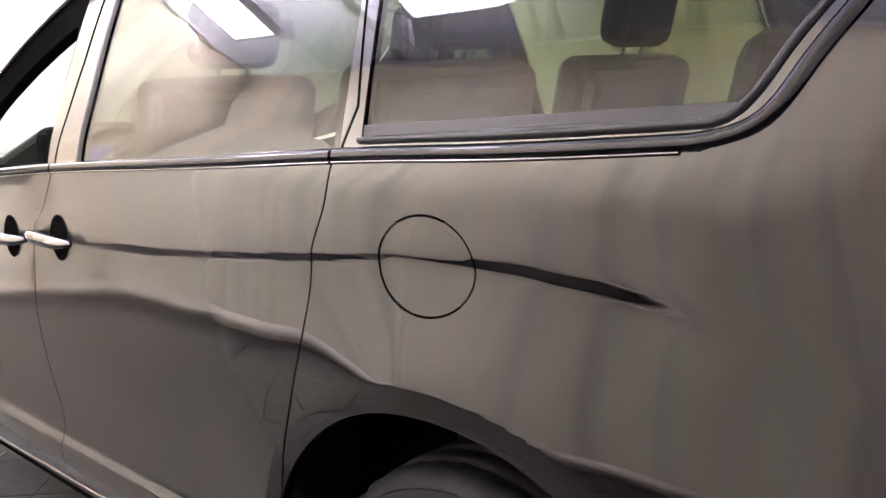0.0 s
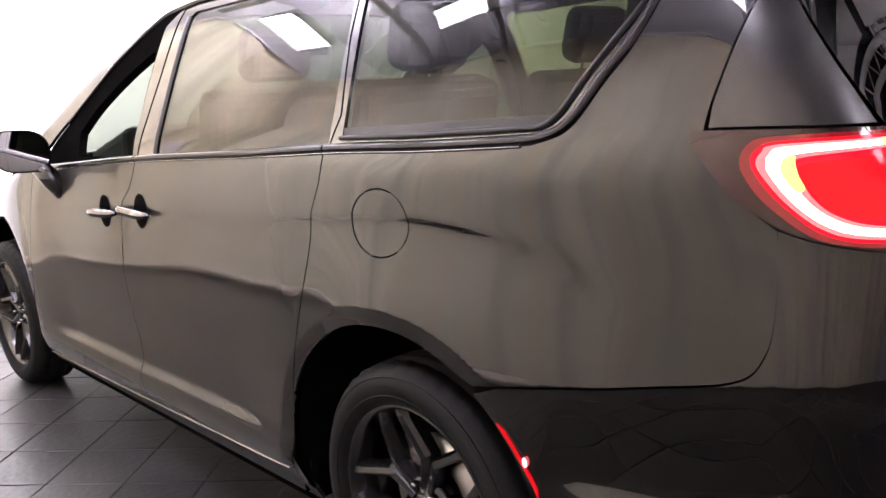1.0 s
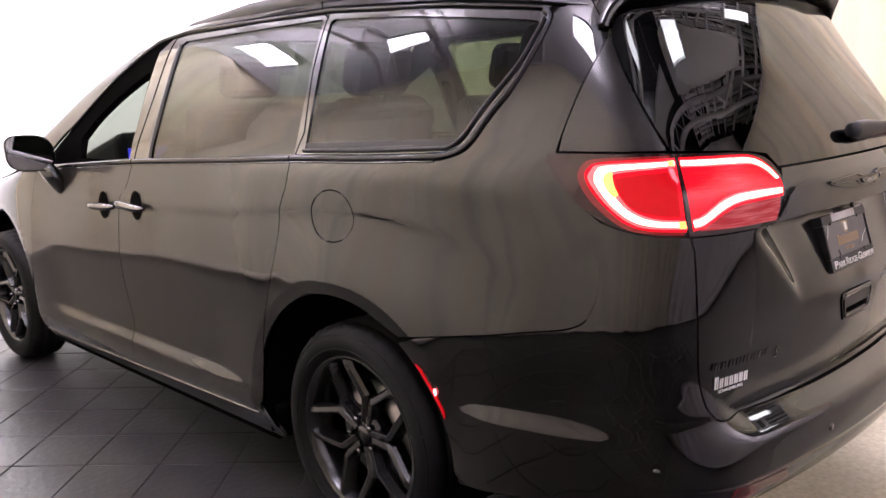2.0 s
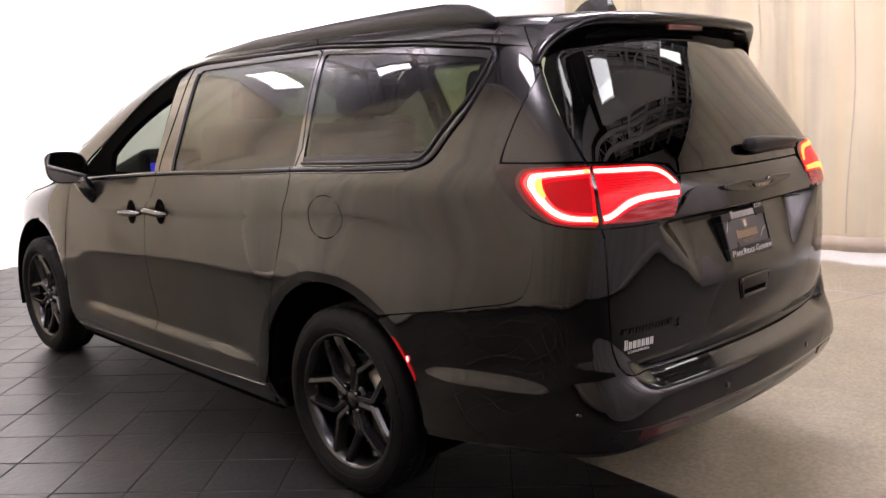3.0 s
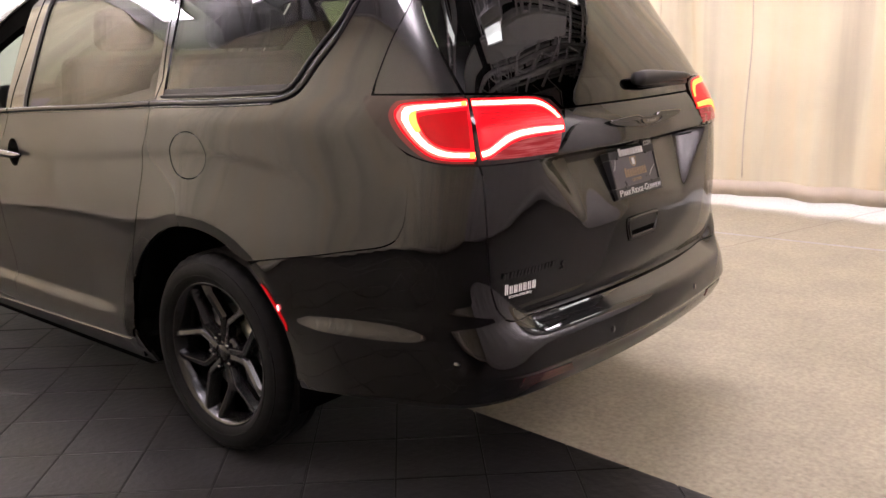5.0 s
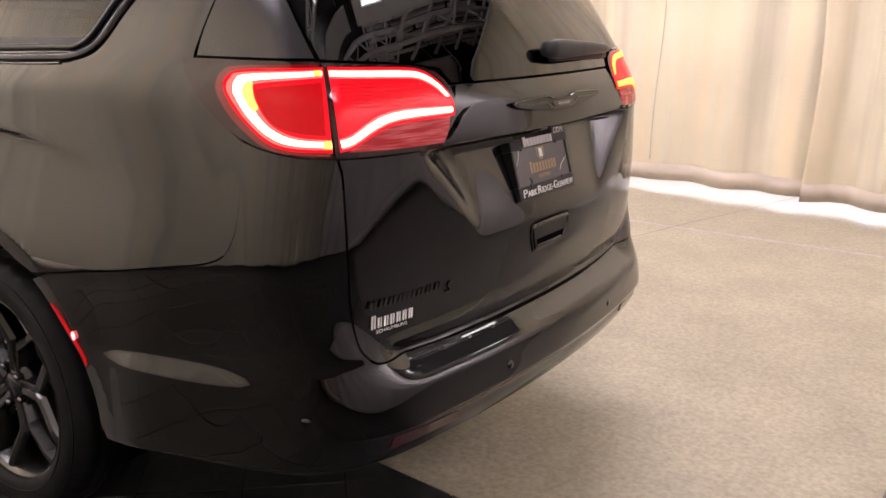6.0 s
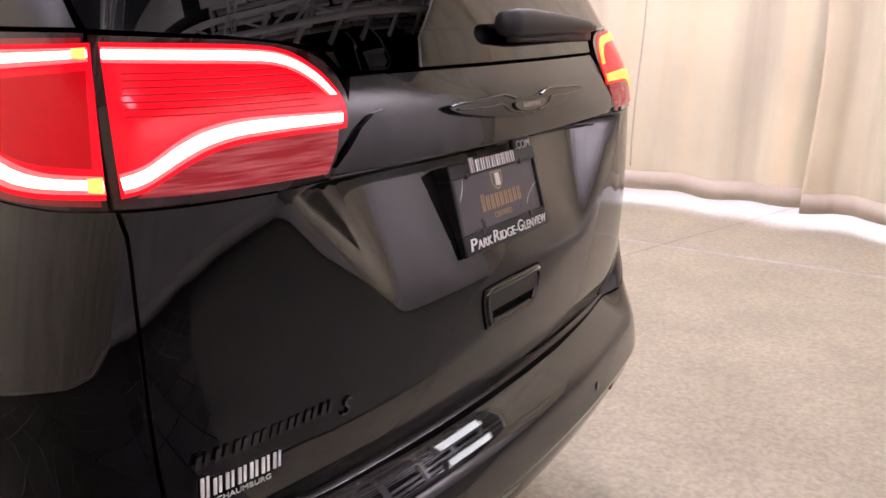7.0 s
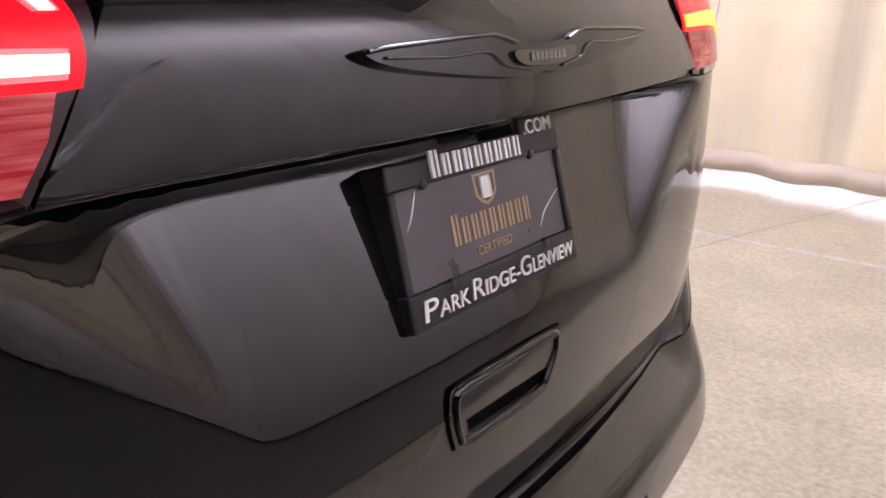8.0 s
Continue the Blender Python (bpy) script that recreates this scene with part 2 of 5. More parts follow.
def tube(points, radii, n=10, caps=True):
    """A sweep of round sections along points; radii is one (a, b) pair or one for each point."""
    pts = [Vector(p) for p in points]
    vs, fs = [], []
    for i, p in enumerate(pts):
        d = (pts[min(i + 1, len(pts) - 1)] - pts[max(i - 1, 0)]).normalized()
        up = Vector((0, 0, 1)) if abs(d.z) < 0.95 else Vector((1, 0, 0))
        s = d.cross(up).normalized()
        w = s.cross(d)
        a, b = radii[i] if isinstance(radii[0], (tuple, list)) else radii
        for k in range(n):
            th = 2 * math.pi * k / n
            vs.append(p + s * (a * math.cos(th)) + w * (b * math.sin(th)))
    for i in range(len(pts) - 1):
        for k in range(n):
            j = (k + 1) % n
            fs.append((i * n + k, i * n + j, (i + 1) * n + j, (i + 1) * n + k))
    if caps:
        fs += [tuple(range(n))[::-1], tuple(range((len(pts) - 1) * n, len(pts) * n))]
    return vs, fs


def spline(text, n=8, closed=False):
    """Catmull-Rom curve through the points a:b a:b ..."""
    p = np.array([[float(v) for v in w.split(":")] for w in text.split()])
    if len(p) < 3 and not closed:
        return [tuple(q) for q in p]
    ext = np.vstack([p[-1], p, p[0], p[1]]) if closed else np.vstack([2 * p[0] - p[1], p, 2 * p[-1] - p[-2]])
    out = []
    for i in range(len(ext) - 3):
        a, b, c, d = ext[i:i + 4]
        for k in range(n):
            t = k / n
            out.append(tuple(0.5 * (2 * b + (c - a) * t + (2 * a - 5 * b + 4 * c - d) * t * t + (3 * b - a - 3 * c + d) * t ** 3)))
    if not closed:
        out.append(tuple(p[-1]))
    return out


# ---------------------------------------------------------------- form of the car
def knots(text):
    return np.array([[float(v) for v in p.split(":")] for p in text.split()]).T
def ease(v, kn):
    """Smooth curve through the knots (monotone cubic)."""
    xs, ys = kn
    d = np.diff(ys) / np.diff(xs)
    m = np.zeros_like(ys)
    m[0], m[-1] = d[0], d[-1]
    same = d[1:] * d[:-1] > 0
    m[1:-1][same] = 2 * d[1:][same] * d[:-1][same] / (d[1:][same] + d[:-1][same])
    v = np.clip(v, xs[0], xs[-1])
    i = np.clip(np.searchsorted(xs, v) - 1, 0, len(xs) - 2)
    h = xs[i + 1] - xs[i]
    t = (v - xs[i]) / h
    return ((2*t**3 - 3*t**2 + 1) * ys[i] + (t**3 - 2*t**2 + t) * h * m[i] + (3*t**2 - 2*t**3) * ys[i + 1] + (t**3 - t**2) * h * m[i + 1])
def step(v, a, b):
    t = np.clip((v - a) / (b - a), 0, 1)
    return t * t * (3 - 2 * t)
def smax(a, b, k):
    h = np.maximum(1.5 * k - np.abs(a - b), 0) / (1.5 * k)
    return np.maximum(a, b) + h ** 3 * k / 4
SIDE = knots("0.18:0.89 0.24:0.945 0.30:0.98 0.38:1.0 0.60:1.002 0.80:0.996 1.0:0.984 1.08:0.978 1.15:0.971 1.19:0.966 1.25:0.950 1.32:0.922 1.46:0.863 1.62:0.789 1.72:0.737 1.82:0.68")
REAR = knots("0.20:-0.98 0.34:-1.06 0.385:-1.098 0.43:-1.120 0.462:-1.128 0.474:-1.141 0.53:-1.138 0.62:-1.133 0.655:-1.141 0.70:-1.146 0.80:-1.151 0.95:-1.155 1.08:-1.156 1.16:-1.144 1.24:-1.107 1.40:-1.024 1.60:-0.906 1.70:-0.841 1.80:-0.77")
ROOF = knots("-1.3:1.70 -0.85:1.752 -0.3:1.785 0.5:1.79 1.2:1.772 1.6:1.73 1.9:1.635 2.3:1.44 2.8:1.17 3.0:1.12 3.5:1.04 3.8:0.92 3.95:0.74 4.02:0.46 4.05:0.2")
CREASE = knots("-0.80:0.83 -0.70:0.915 -0.60:0.975 -0.50:1.022 -0.40:1.053 -0.25:1.079 -0.07:1.092 0.10:1.087 0.33:1.066 0.90:1.025 1.25:1.012 1.9:0.985")
def side(x, z):
    y = ease(z, SIDE)
    low = 1 - step(z, 0.78, 1.30)
    y = y - (1 - low) * 0.20 * np.maximum(0, -(x + 0.02)) ** 2 - low * 0.105 * np.maximum(0, 0.1 - x) ** 1.2 - 0.11 * np.maximum(0, x - 2.5) ** 2
    # ledge low on the doors
    led = step(x, 0.35, 0.8) * (1 - step(x, 2.1, 2.5))
    y = y - led * 0.018 * step(z, 0.40, 0.46) * (1 - step(z, 0.50, 0.80))
    # crease at the height of the handles
    under = ease(x, CREASE) - z
    soft = 0.022 * (1 - step(x, -0.65, -0.15))
    y = y - (0.0024 + 0.0020 * (1 - step(x, 0.0, 0.75))) * step(under, -0.014 - soft, 0.024 + soft) * (1 - step(under, 0.024 + soft, 0.26)) * step(x, -0.80, -0.25) * (1 - step(x, 1.9, 2.5))
    # the haunch over the rear wheel leans out towards the ground
    y = y + 0.026 * step(1.06 - z, -0.06, 0.34) * step(-x, -0.42, 0.02) * (1 - step(-x, 0.55, 0.85))
    y = y + 0.015 * (1 - step(z, 0.555, 0.61)) * step(-x, 0.40, 0.55) * (1 - step(-x, 0.72, 1.0))
    # below the bumper seam the skin leans in towards the ground, and under the lamp it stands out
    s = np.clip(z - (0.747 - 0.18 * (x + 0.25)), -0.20, 0.0)
    y = y + 0.12 * s * step(-x, 0.32, 0.50)
    y = y + 0.006 * step(z, 0.72, 1.07) * (1 - step(z, 1.12, 1.32)) * step(-x, 0.80, 1.0)
    # the lips of the wheel arches roll inwards
    for wx, rim in ((0.038, 0.466), (3.083, 0.480)):
        r = np.hypot(x - wx, z - 0.365)
        y = y - 0.0085 * np.clip((rim + 0.046 - r) / 0.046, 0, 1.3) ** 1.25
    return y
def bulge(y, z):
    """The bumper stands out below a ledge that climbs at the corners."""
    s = step(np.abs(y), 0.58, 0.88)
    crest, top = 0.574 + 0.02 * s, 0.624 + 0.22 * s
    a, e = (z - crest) / (top - crest), 0.16 + 0.6 * s
    return 0.082 * np.clip(1 - (a + np.sqrt(a * a + e * e)) / 2, 0, 1) ** 1.5
def recess(y, z):
    """Hollow round the plate on the liftgate."""
    a, b = z - 0.862, 0.325 + (z - 0.862) / 0.95 - np.abs(y)
    d1, d2 = 0.23 * (a + np.sqrt(a * a + 0.0010)), 0.36 * (b + np.sqrt(b * b + 0.0012))
    return (d1 ** -3 + d2 ** -3) ** (-1 / 3) * (1 - step(z, 1.072, 1.088)) * (1 - step(np.abs(y), 0.50, 0.60))
def rear(y, z):
    c = 0.125 + 0.1 * step(z, 1.2, 1.6)
    return ease(z, REAR) + c * y * y + recess(y, z) - bulge(y, z)
def roof(x, y):
    return ease(x, ROOF) - 0.06 * y * y
def solid(x, y, z):
    y = np.abs(y)
    a = y - side(x, z)
    b = rear(y, z) - x
    k = 0.17 - 0.03 * step(z, 0.9, 1.2)
    c = z - roof(x, y)
    return smax(smax(a, b, k), c * 0.9, 0.10)
# chart of the body: u runs round the tail and forward along the flank, z is height
U1, U2 = 0.40, 0.40 + 0.6 * np.pi / 2
def guide(u):
    s, u = np.sign(u), np.abs(u)
    th = np.clip((u - U1) / 0.6, 0, np.pi / 2)
    x = -0.55 - 0.6 * np.cos(th) + np.maximum(0, u - U2)
    y = np.minimum(u, U1) + 0.6 * np.sin(th)
    return x, s * y, -np.cos(th), s * np.sin(th)
def chart(x, y):
    """u of a point of the body."""
    s, y = np.sign(y), np.abs(y)
    th = np.clip(np.arctan2(np.maximum(y - 0.4, 0), -(x + 0.55)), 0, np.pi / 2)
    u = np.where(y < 0.4, np.where(x<-0.55,y,U2+x+.55), U1 + 0.6 * th + np.maximum(0, x + 0.55))
    return s * u
def cast(o, d, far=2.2, n=110):
    """Where rays from outside first meet the body."""
    o, d = np.asarray(o, float), np.asarray(d, float)
    lo = np.zeros(len(o)); hi = np.full(len(o), far); done = np.zeros(len(o), bool)
    for i in range(1, n + 1):
        t = far * i / n
        p = o + d * t
        hit = (solid(*p.T) <= 0) & ~done
        hi[hit], lo[hit] = t, t - far / n
        done |= hit
        if done.all(): break
    for _ in range(24):
        mid = (lo + hi) / 2
        inside = solid(*(o + d * mid[:, None]).T) <= 0
        hi = np.where(inside, mid, hi); lo = np.where(inside, lo, mid)
    return o + d * hi[:, None], done
def skin(u, z):
    x, y, nx, ny = guide(np.asarray(u, float))
    d = -np.stack([nx, ny, 0 * nx], 1)
    o = np.stack([x, y, np.asarray(z, float)], 1) - 0.35 * d
    return cast(o, d, 1.1, 70)[0]


def normal(p, e=0.005):
    g = np.stack([solid(*(p + d).T) - solid(*(p - d).T) for d in np.eye(3) * e], 1)
    return g / np.maximum(np.linalg.norm(g, axis=1), 1e-9)[:, None]


def within(poly, pts):
    x, y = pts[:, 0], pts[:, 1]
    hit = np.zeros(len(pts), bool)
    a, b = poly, np.roll(poly, -1, 0)
    for (x0, y0), (x1, y1) in zip(a, b):
        if y0 == y1:
            continue
        cross = ((y0 > y) != (y1 > y)) & (x < (x1 - x0) * (y - y0) / (y1 - y0) + x0)
        hit ^= cross
    return hit


def resample(loop, h):
    out = []
    for (ax, ay), (bx, by) in zip(loop, loop[1:] + loop[:1]):
        n = max(1, int(math.ceil(math.hypot(bx - ax, by - ay) / h)))
        out += [(ax + (bx - ax) * k / n, ay + (by - ay) * k / n) for k in range(n) if math.hypot(bx - ax, by - ay) > 1e-6]
    return out


def sheet(loop, holes, h):
    """A triangulated flat region with holes: points, triangles, border edges."""
    rings = [np.array(resample(list(r), h)) for r in [loop] + list(holes)]
    verts, edges = [], []
    for r in rings:
        s = len(verts)
        verts += [tuple(v) for v in r]
        edges += [(s + k, s + (k + 1) % len(r)) for k in range(len(r))]
    lo, hi = rings[0].min(0), rings[0].max(0)
    gx, gy = np.meshgrid(np.arange(lo[0] + h * 0.37, hi[0], h), np.arange(lo[1] + h * 0.41, hi[1], h))
    grid = np.stack([gx.ravel(), gy.ravel()], 1)
    keep = within(rings[0], grid)
    for r in rings[1:]:
        keep &= ~within(r, grid)
    grid = grid[keep]
    border = np.array(verts)
    near = np.array([((border - g) ** 2).sum(1).min() for g in grid]) if len(grid) else np.zeros(0)
    grid = grid[near > (0.55 * h) ** 2]
    verts += [tuple(g) for g in grid]
    vs, _, faces, *_ = geometry.delaunay_2d_cdt([Vector(v) for v in verts], edges, [], 0, 1e-5)
    vs = np.array([tuple(v) for v in vs])
    fs = np.array([f for f in faces if len(f) == 3])
    mid = vs[fs].mean(1)
    ok = within(rings[0], mid)
    for r in rings[1:]:
        ok &= ~within(r, mid)
    fs = fs[ok]
    a, b, c = vs[fs[:, 0]], vs[fs[:, 1]], vs[fs[:, 2]]
    turn = (b[:, 0] - a[:, 0]) * (c[:, 1] - a[:, 1]) - (b[:, 1] - a[:, 1]) * (c[:, 0] - a[:, 0])
    fs[turn < 0] = fs[turn < 0][:, ::-1]
    seen = {}
    for f in fs:
        for e in ((f[0], f[1]), (f[1], f[2]), (f[2], f[0])):
            seen[e] = True
    rim = [e for e in seen if (e[1], e[0]) not in seen]
    return vs, fs, rim


def skinned(name, pts, nrm, tris, rim, depth, material, parent, label, flip=False, mirror=False):
    """A body panel from its outer points and normals, with folded edges."""
    pts, nrm, tris = np.array(pts), np.array(nrm), np.array(tris)
    if mirror:
        pts, nrm, flip = pts * (1, -1, 1), nrm * (1, -1, 1), not flip
    verts, faces = list(pts), [tuple(f[::-1]) if flip else tuple(f) for f in tris]
    loops = [nrm[v] for f in faces for v in f]
    for a, b in (rim if depth else ()):
        s = len(verts)
        back = [pts[b] - nrm[b] * depth, pts[a] - nrm[a] * depth]
        verts += [pts[a], pts[b], *back]
        q = (s + 1, s, s + 3, s + 2) if not flip else (s, s + 1, s + 2, s + 3)
        n = np.cross(verts[q[1]] - verts[q[0]], verts[q[2]] - verts[q[1]])
        n = n / max(np.linalg.norm(n), 1e-9)
        faces.append(q)
        loops += [n] * 4
    me = mesh_from(name, verts, faces)
    me.normals_split_custom_set([tuple(map(float, n)) for n in loops])
    return add(name, me, material, parent, label)


def panel(name, loop, material, parent, label="", holes=(), h=0.03, off=0.0, depth=0.012, mirror=False):
    """A panel of the body inside an outline in the chart (u, z)."""
    vs, fs, rim = sheet(loop, holes, h)
    p = skin(vs[:, 0], vs[:, 1])
    n = normal(p)
    tri = p[fs[:60]]
    out = np.cross(tri[:, 1] - tri[:, 0], tri[:, 2] - tri[:, 0])
    flip = (out * n[fs[:60, 0]]).sum() < 0
    ob = skinned(name, p + n * off, n, fs, rim, depth, material, parent, label, flip)
    if mirror:
        skinned(name, p + n * off, n, fs, rim, depth, material, parent, label, flip, True)
    return ob


def cap(name, x0, x1, edge, t0, t1, material, parent, label="", nx=60, nt=40, off=0.0):
    """A panel over the top of the car: between two stations, from t0 to t1 of the way from the middle to the edge."""
    xs = np.linspace(x0, x1, nx)
    ez = edge(xs)
    sid = skin(xs + 1.892, ez)
    zc = ease(xs, ROOF) - 0.55
    th = np.arctan2(sid[:, 1], ez - zc)
    tt = np.linspace(t0, t1, nt)
    ang = th[:, None] * tt[None, :]
    d = np.stack([0 * ang, np.sin(ang), np.cos(ang)], 2).reshape(-1, 3)
    o = np.stack([np.repeat(xs, nt), np.zeros(nx * nt), np.repeat(zc, nt)], 1)
    p, _ = cast(o + d * 1.6, -d, 1.6, 160)
    n = normal(p)
    fs = []
    for i in range(nx - 1):
        for j in range(nt - 1):
            a, b, c, e = i * nt + j, i * nt + j + 1, (i + 1) * nt + j + 1, (i + 1) * nt + j
            fs += [(a, b, c), (a, c, e)]
    seen = set()
    for f in fs:
        seen |= {(f[0], f[1]), (f[1], f[2]), (f[2], f[0])}
    rim = [e for e in seen if (e[1], e[0]) not in seen]
    tri = p[np.array(fs[:40])]
    out = np.cross(tri[:, 1] - tri[:, 0], tri[:, 2] - tri[:, 0])
    return skinned(name, p + n * off, n, fs, rim, 0.012, material, parent, label, (out * n[np.array(fs[:40])[:, 0]]).sum() < 0)


def at_skin(u, z, off=0.0):
    p = skin([u], [z])
    n = normal(p)
    return Vector((p + n * off)[0]), Vector(n[0])


def ribbon(name, line, width, height, material, parent, label="", off=0.0, mirror=False, n=6):
    """A rounded strip of trim laid on the body along a line in the chart."""
    line = resample(list(line) + [line[-1]], 0.02)[:-1] if len(line) < 3 else list(line)
    pts = np.array(line)
    d = np.gradient(pts, axis=0)
    d /= np.maximum(np.linalg.norm(d, axis=1), 1e-9)[:, None]
    side_ = np.stack([-d[:, 1], d[:, 0]], 1)
    vs, fs, prof = [], [], np.linspace(-1, 1, n)
    for s in prof:
        q = pts + side_ * (s * width / 2)
        p = skin(q[:, 0], q[:, 1])
        nn = normal(p)
        vs.append(p + nn * (off + height * math.sqrt(max(0.0, 1 - s * s)) - 0.002 * (abs(s) > 0.99)))
    m = len(pts)
    vs = np.concatenate(vs)
    for i in range(n - 1):
        for k in range(m - 1):
            fs.append((i * m + k, i * m + k + 1, (i + 1) * m + k + 1, (i + 1) * m + k))
    for sgn in ((1, -1) if mirror else (1,)):
        v2 = vs * (1, sgn, 1)
        bm = bmesh.new()
        bv = [bm.verts.new(tuple(map(float, v))) for v in v2]
        for f in fs:
            bm.faces.new([bv[i] for i in f])
        ob = part(name, bm, material, parent, label)
        ob.data.shade_smooth()
        if sgn == 1:
            first = ob
    return first


def arc(cu, cz, r, a0, a1, n=24, rz=None):
    return [(cu + r * math.cos(radians(a)), cz + (rz or r) * math.sin(radians(a))) for a in np.linspace(a0, a1, n)]


def words(name, text, size, m, material, parent, depth=0.0015, shear=0.0, width=None, label=""):
    cu = bpy.data.curves.new(name, "FONT")
    cu.body, cu.size, cu.extrude, cu.shear, cu.align_x, cu.align_y = text, size, depth, shear, "CENTER", "CENTER"
    ob = new(name, cu)
    me = bpy.data.meshes.new_from_object(ob)
    bpy.data.objects.remove(ob)
    wide = max(v.co.x for v in me.vertices) - min(v.co.x for v in me.vertices)
    if width:
        me.transform(Matrix.Diagonal((width / wide, 1, 1, 1)))
    me.transform(m)
    return add(name, me, material, parent, label)


def bars(name, count, width, height, m, material, parent, depth=0.0015, lean=0.0, label="", first=1.0):
    """A row of plain bars, two slim ones a letter, for a name that is not lettered."""
    pitch = width / count
    sh = Matrix(((1, lean, 0, 0), (0, 1, 0, 0), (0, 0, 1, 0), (0, 0, 0, 1)))
    for k in range(count):
        hh = height * (first if k == 0 else 1)
        x = -width / 2 + pitch * (k + 0.5)
        for o, w in ((-0.22, 0.14), (0.20, 0.11)):
            c = x + o * pitch
            part(name, block((c - w * pitch, -height / 2, 0), (c + w * pitch, hh - height / 2, depth), 0, m=m @ sh), material, parent, label)


def upright(u, z, off, tilt=0.0):
    """A frame on the body: x to the right as seen from outside, y up, z outward."""
    p, n = at_skin(u, z, off)
    z_ = n
    x_ = Vector((0, 0, 1)).cross(z_).normalized()
    y_ = z_.cross(x_)
    return Matrix(((x_.x, y_.x, z_.x, p.x), (x_.y, y_.y, z_.y, p.y), (x_.z, y_.z, z_.z, p.z), (0, 0, 0, 1))) @ pose(0, 0, 0, 0, 0, tilt)


# ---------------------------------------------------------------- setting
bm = bmesh.new()
bmesh.ops.create_grid(bm, x_segments=2, y_segments=2, size=14)
for v in bm.verts:
    v.co.z = -0.012
ground = tagged(part("floor", bm, CONCRETE, None), "tan sealed concrete floor with fine cracks", "floor", kind="structure")



def floor_strip(name, pts, width, material, label):
    """A thin strip that follows points on the concrete."""
    bm = bmesh.new()
    rows = []
    for k, (x, y, f) in enumerate(pts):
        ax, ay, _ = pts[max(k - 1, 0)]
        bx, by, _ = pts[min(k + 1, len(pts) - 1)]
        n = Vector((ay - by, bx - ax, 0)).normalized() * (width * f / 2)
        rows.append([bm.verts.new(Vector((x, y, -0.011)) + n), bm.verts.new(Vector((x, y, -0.011)) - n)])
    for p, q in zip(rows, rows[1:]):
        bm.faces.new((p[0], q[0], q[1], p[1]))
    return part(name, bm, material, ground, label)


rnd = random.Random(11)
floor_strip("painted_line", [(1.2 - 0.25 * k, -3.40 - 0.012 * k, 0.7 + 0.6 * rnd.random()) for k in range(22)], 0.035, LINE_PAINT, "worn pale line on the concrete")
floor_strip("crack", [(-0.05 - 0.09 * k + rnd.uniform(-0.02, 0.02), -2.6 - 0.30 * k, 0.5 + rnd.random()) for k in range(9)], 0.012, CRACK, "thin dark crack in the concrete")
floor_strip("crack", [(-3.2 + 0.22 * k + rnd.uniform(-0.03, 0.03), -0.9 - 0.05 * k + rnd.uniform(-0.03, 0.03), 0.4 + rnd.random()) for k in range(10)], 0.006, CRACK, "thin dark crack in the concrete")

# dark tiles on the near side of a line that runs under the car
def EDGE(x):
    return 0.12 - 0.072 * x


bm = bmesh.new()
vs = [bm.verts.new(p) for p in ((-8, EDGE(-8), -0.005), (6.62, EDGE(6.62), -0.005), (6.62, 6.0, -0.005), (-8, 6.0, -0.005))]
bm.faces.new(vs)
low = bmesh.ops.extrude_face_region(bm, geom=bm.faces[:])
for v in [g for g in low["geom"] if isinstance(g, bmesh.types.BMVert)]:
    v.co.z = -0.03
tile_floor = tagged(part("pavement", bm, GROUT, None), "dark slate tile floor laid on the diagonal", "tile floor", kind="structure")


def wall(name, a, b, z0, z1, t, material, label):
    bm = bmesh.new()
    block((min(a[0], b[0]) - t, min(a[1], b[1]) - t, z0), (max(a[0], b[0]) + t, max(a[1], b[1]) + t, z1), 0.0, bm=bm)
    return tagged(part(name, bm, material, None), label, "wall", kind="structure")


# unseen darker slab behind the car, added to dim the floor its tail reflects
bm = bmesh.new()
low = [bm.verts.new((x, y, -0.03)) for x, y in ((-8, -6.4), (-2.02, -6.4), (-2.02, EDGE(-2.02)), (-8, EDGE(-8)))]
top = [bm.verts.new((*v.co.xy, 0.0012)) for v in low]
bm.faces.new(top)
for k in range(4):
    bm.faces.new((low[k], low[(k + 1) % 4], top[(k + 1) % 4], top[k]))
tagged(part("floor_slab", bm, DIM_SLAB, None), "dark concrete slab beside the tiles, added out of view to darken reflections", "floor", kind="structure")
wall("wall_east", (6.75, -8.0), (6.75, 6.2), -0.03, 5.3, 0.08, WHITE_WALL, "bright white painted wall behind the car")
wall("wall_south", (-9, -6.6), (6.6, -6.6), -0.03, 5.3, 0.08, WHITE_WALL, "white wall behind the curtain")
wall("wall_north", (-9, 6.1), (6.6, 6.1), -0.03, 5.3, 0.08, WHITE_WALL, "white painted wall of the hall")
wall("wall_west", (-8.6, -6.4), (-8.6, 6.0), -0.03, 5.3, 0.08, WHITE_WALL, "white painted wall of the hall")
# white drape that carries the white wall round the corner
bm = bmesh.new()
block((3.15, -5.35, -0.01), (6.6, -5.25, 5.0), 0.0, bm=bm)
tagged(part("wall_return", bm, WHITE_WALL, None), "bright white wall return beside the curtain", "wall", kind="structure")

# ribbed deck, joists and tube trusses
NB, WB = 0.3, -1.5  # beyond these the deck is closed with smooth pale boards
vs = [(-8.6, -6.6, 5.25), (6.7, -6.6, 5.25), (6.7, NB, 5.25), (-8.6, NB, 5.25), (WB, NB, 5.25), (WB, 6.2, 5.25), (-8.6, 6.2, 5.25), (6.7, 6.2, 5.25)]
fs = [(0, 1, 2, 4, 3), (3, 4, 5, 6), (4, 2, 7, 5)]
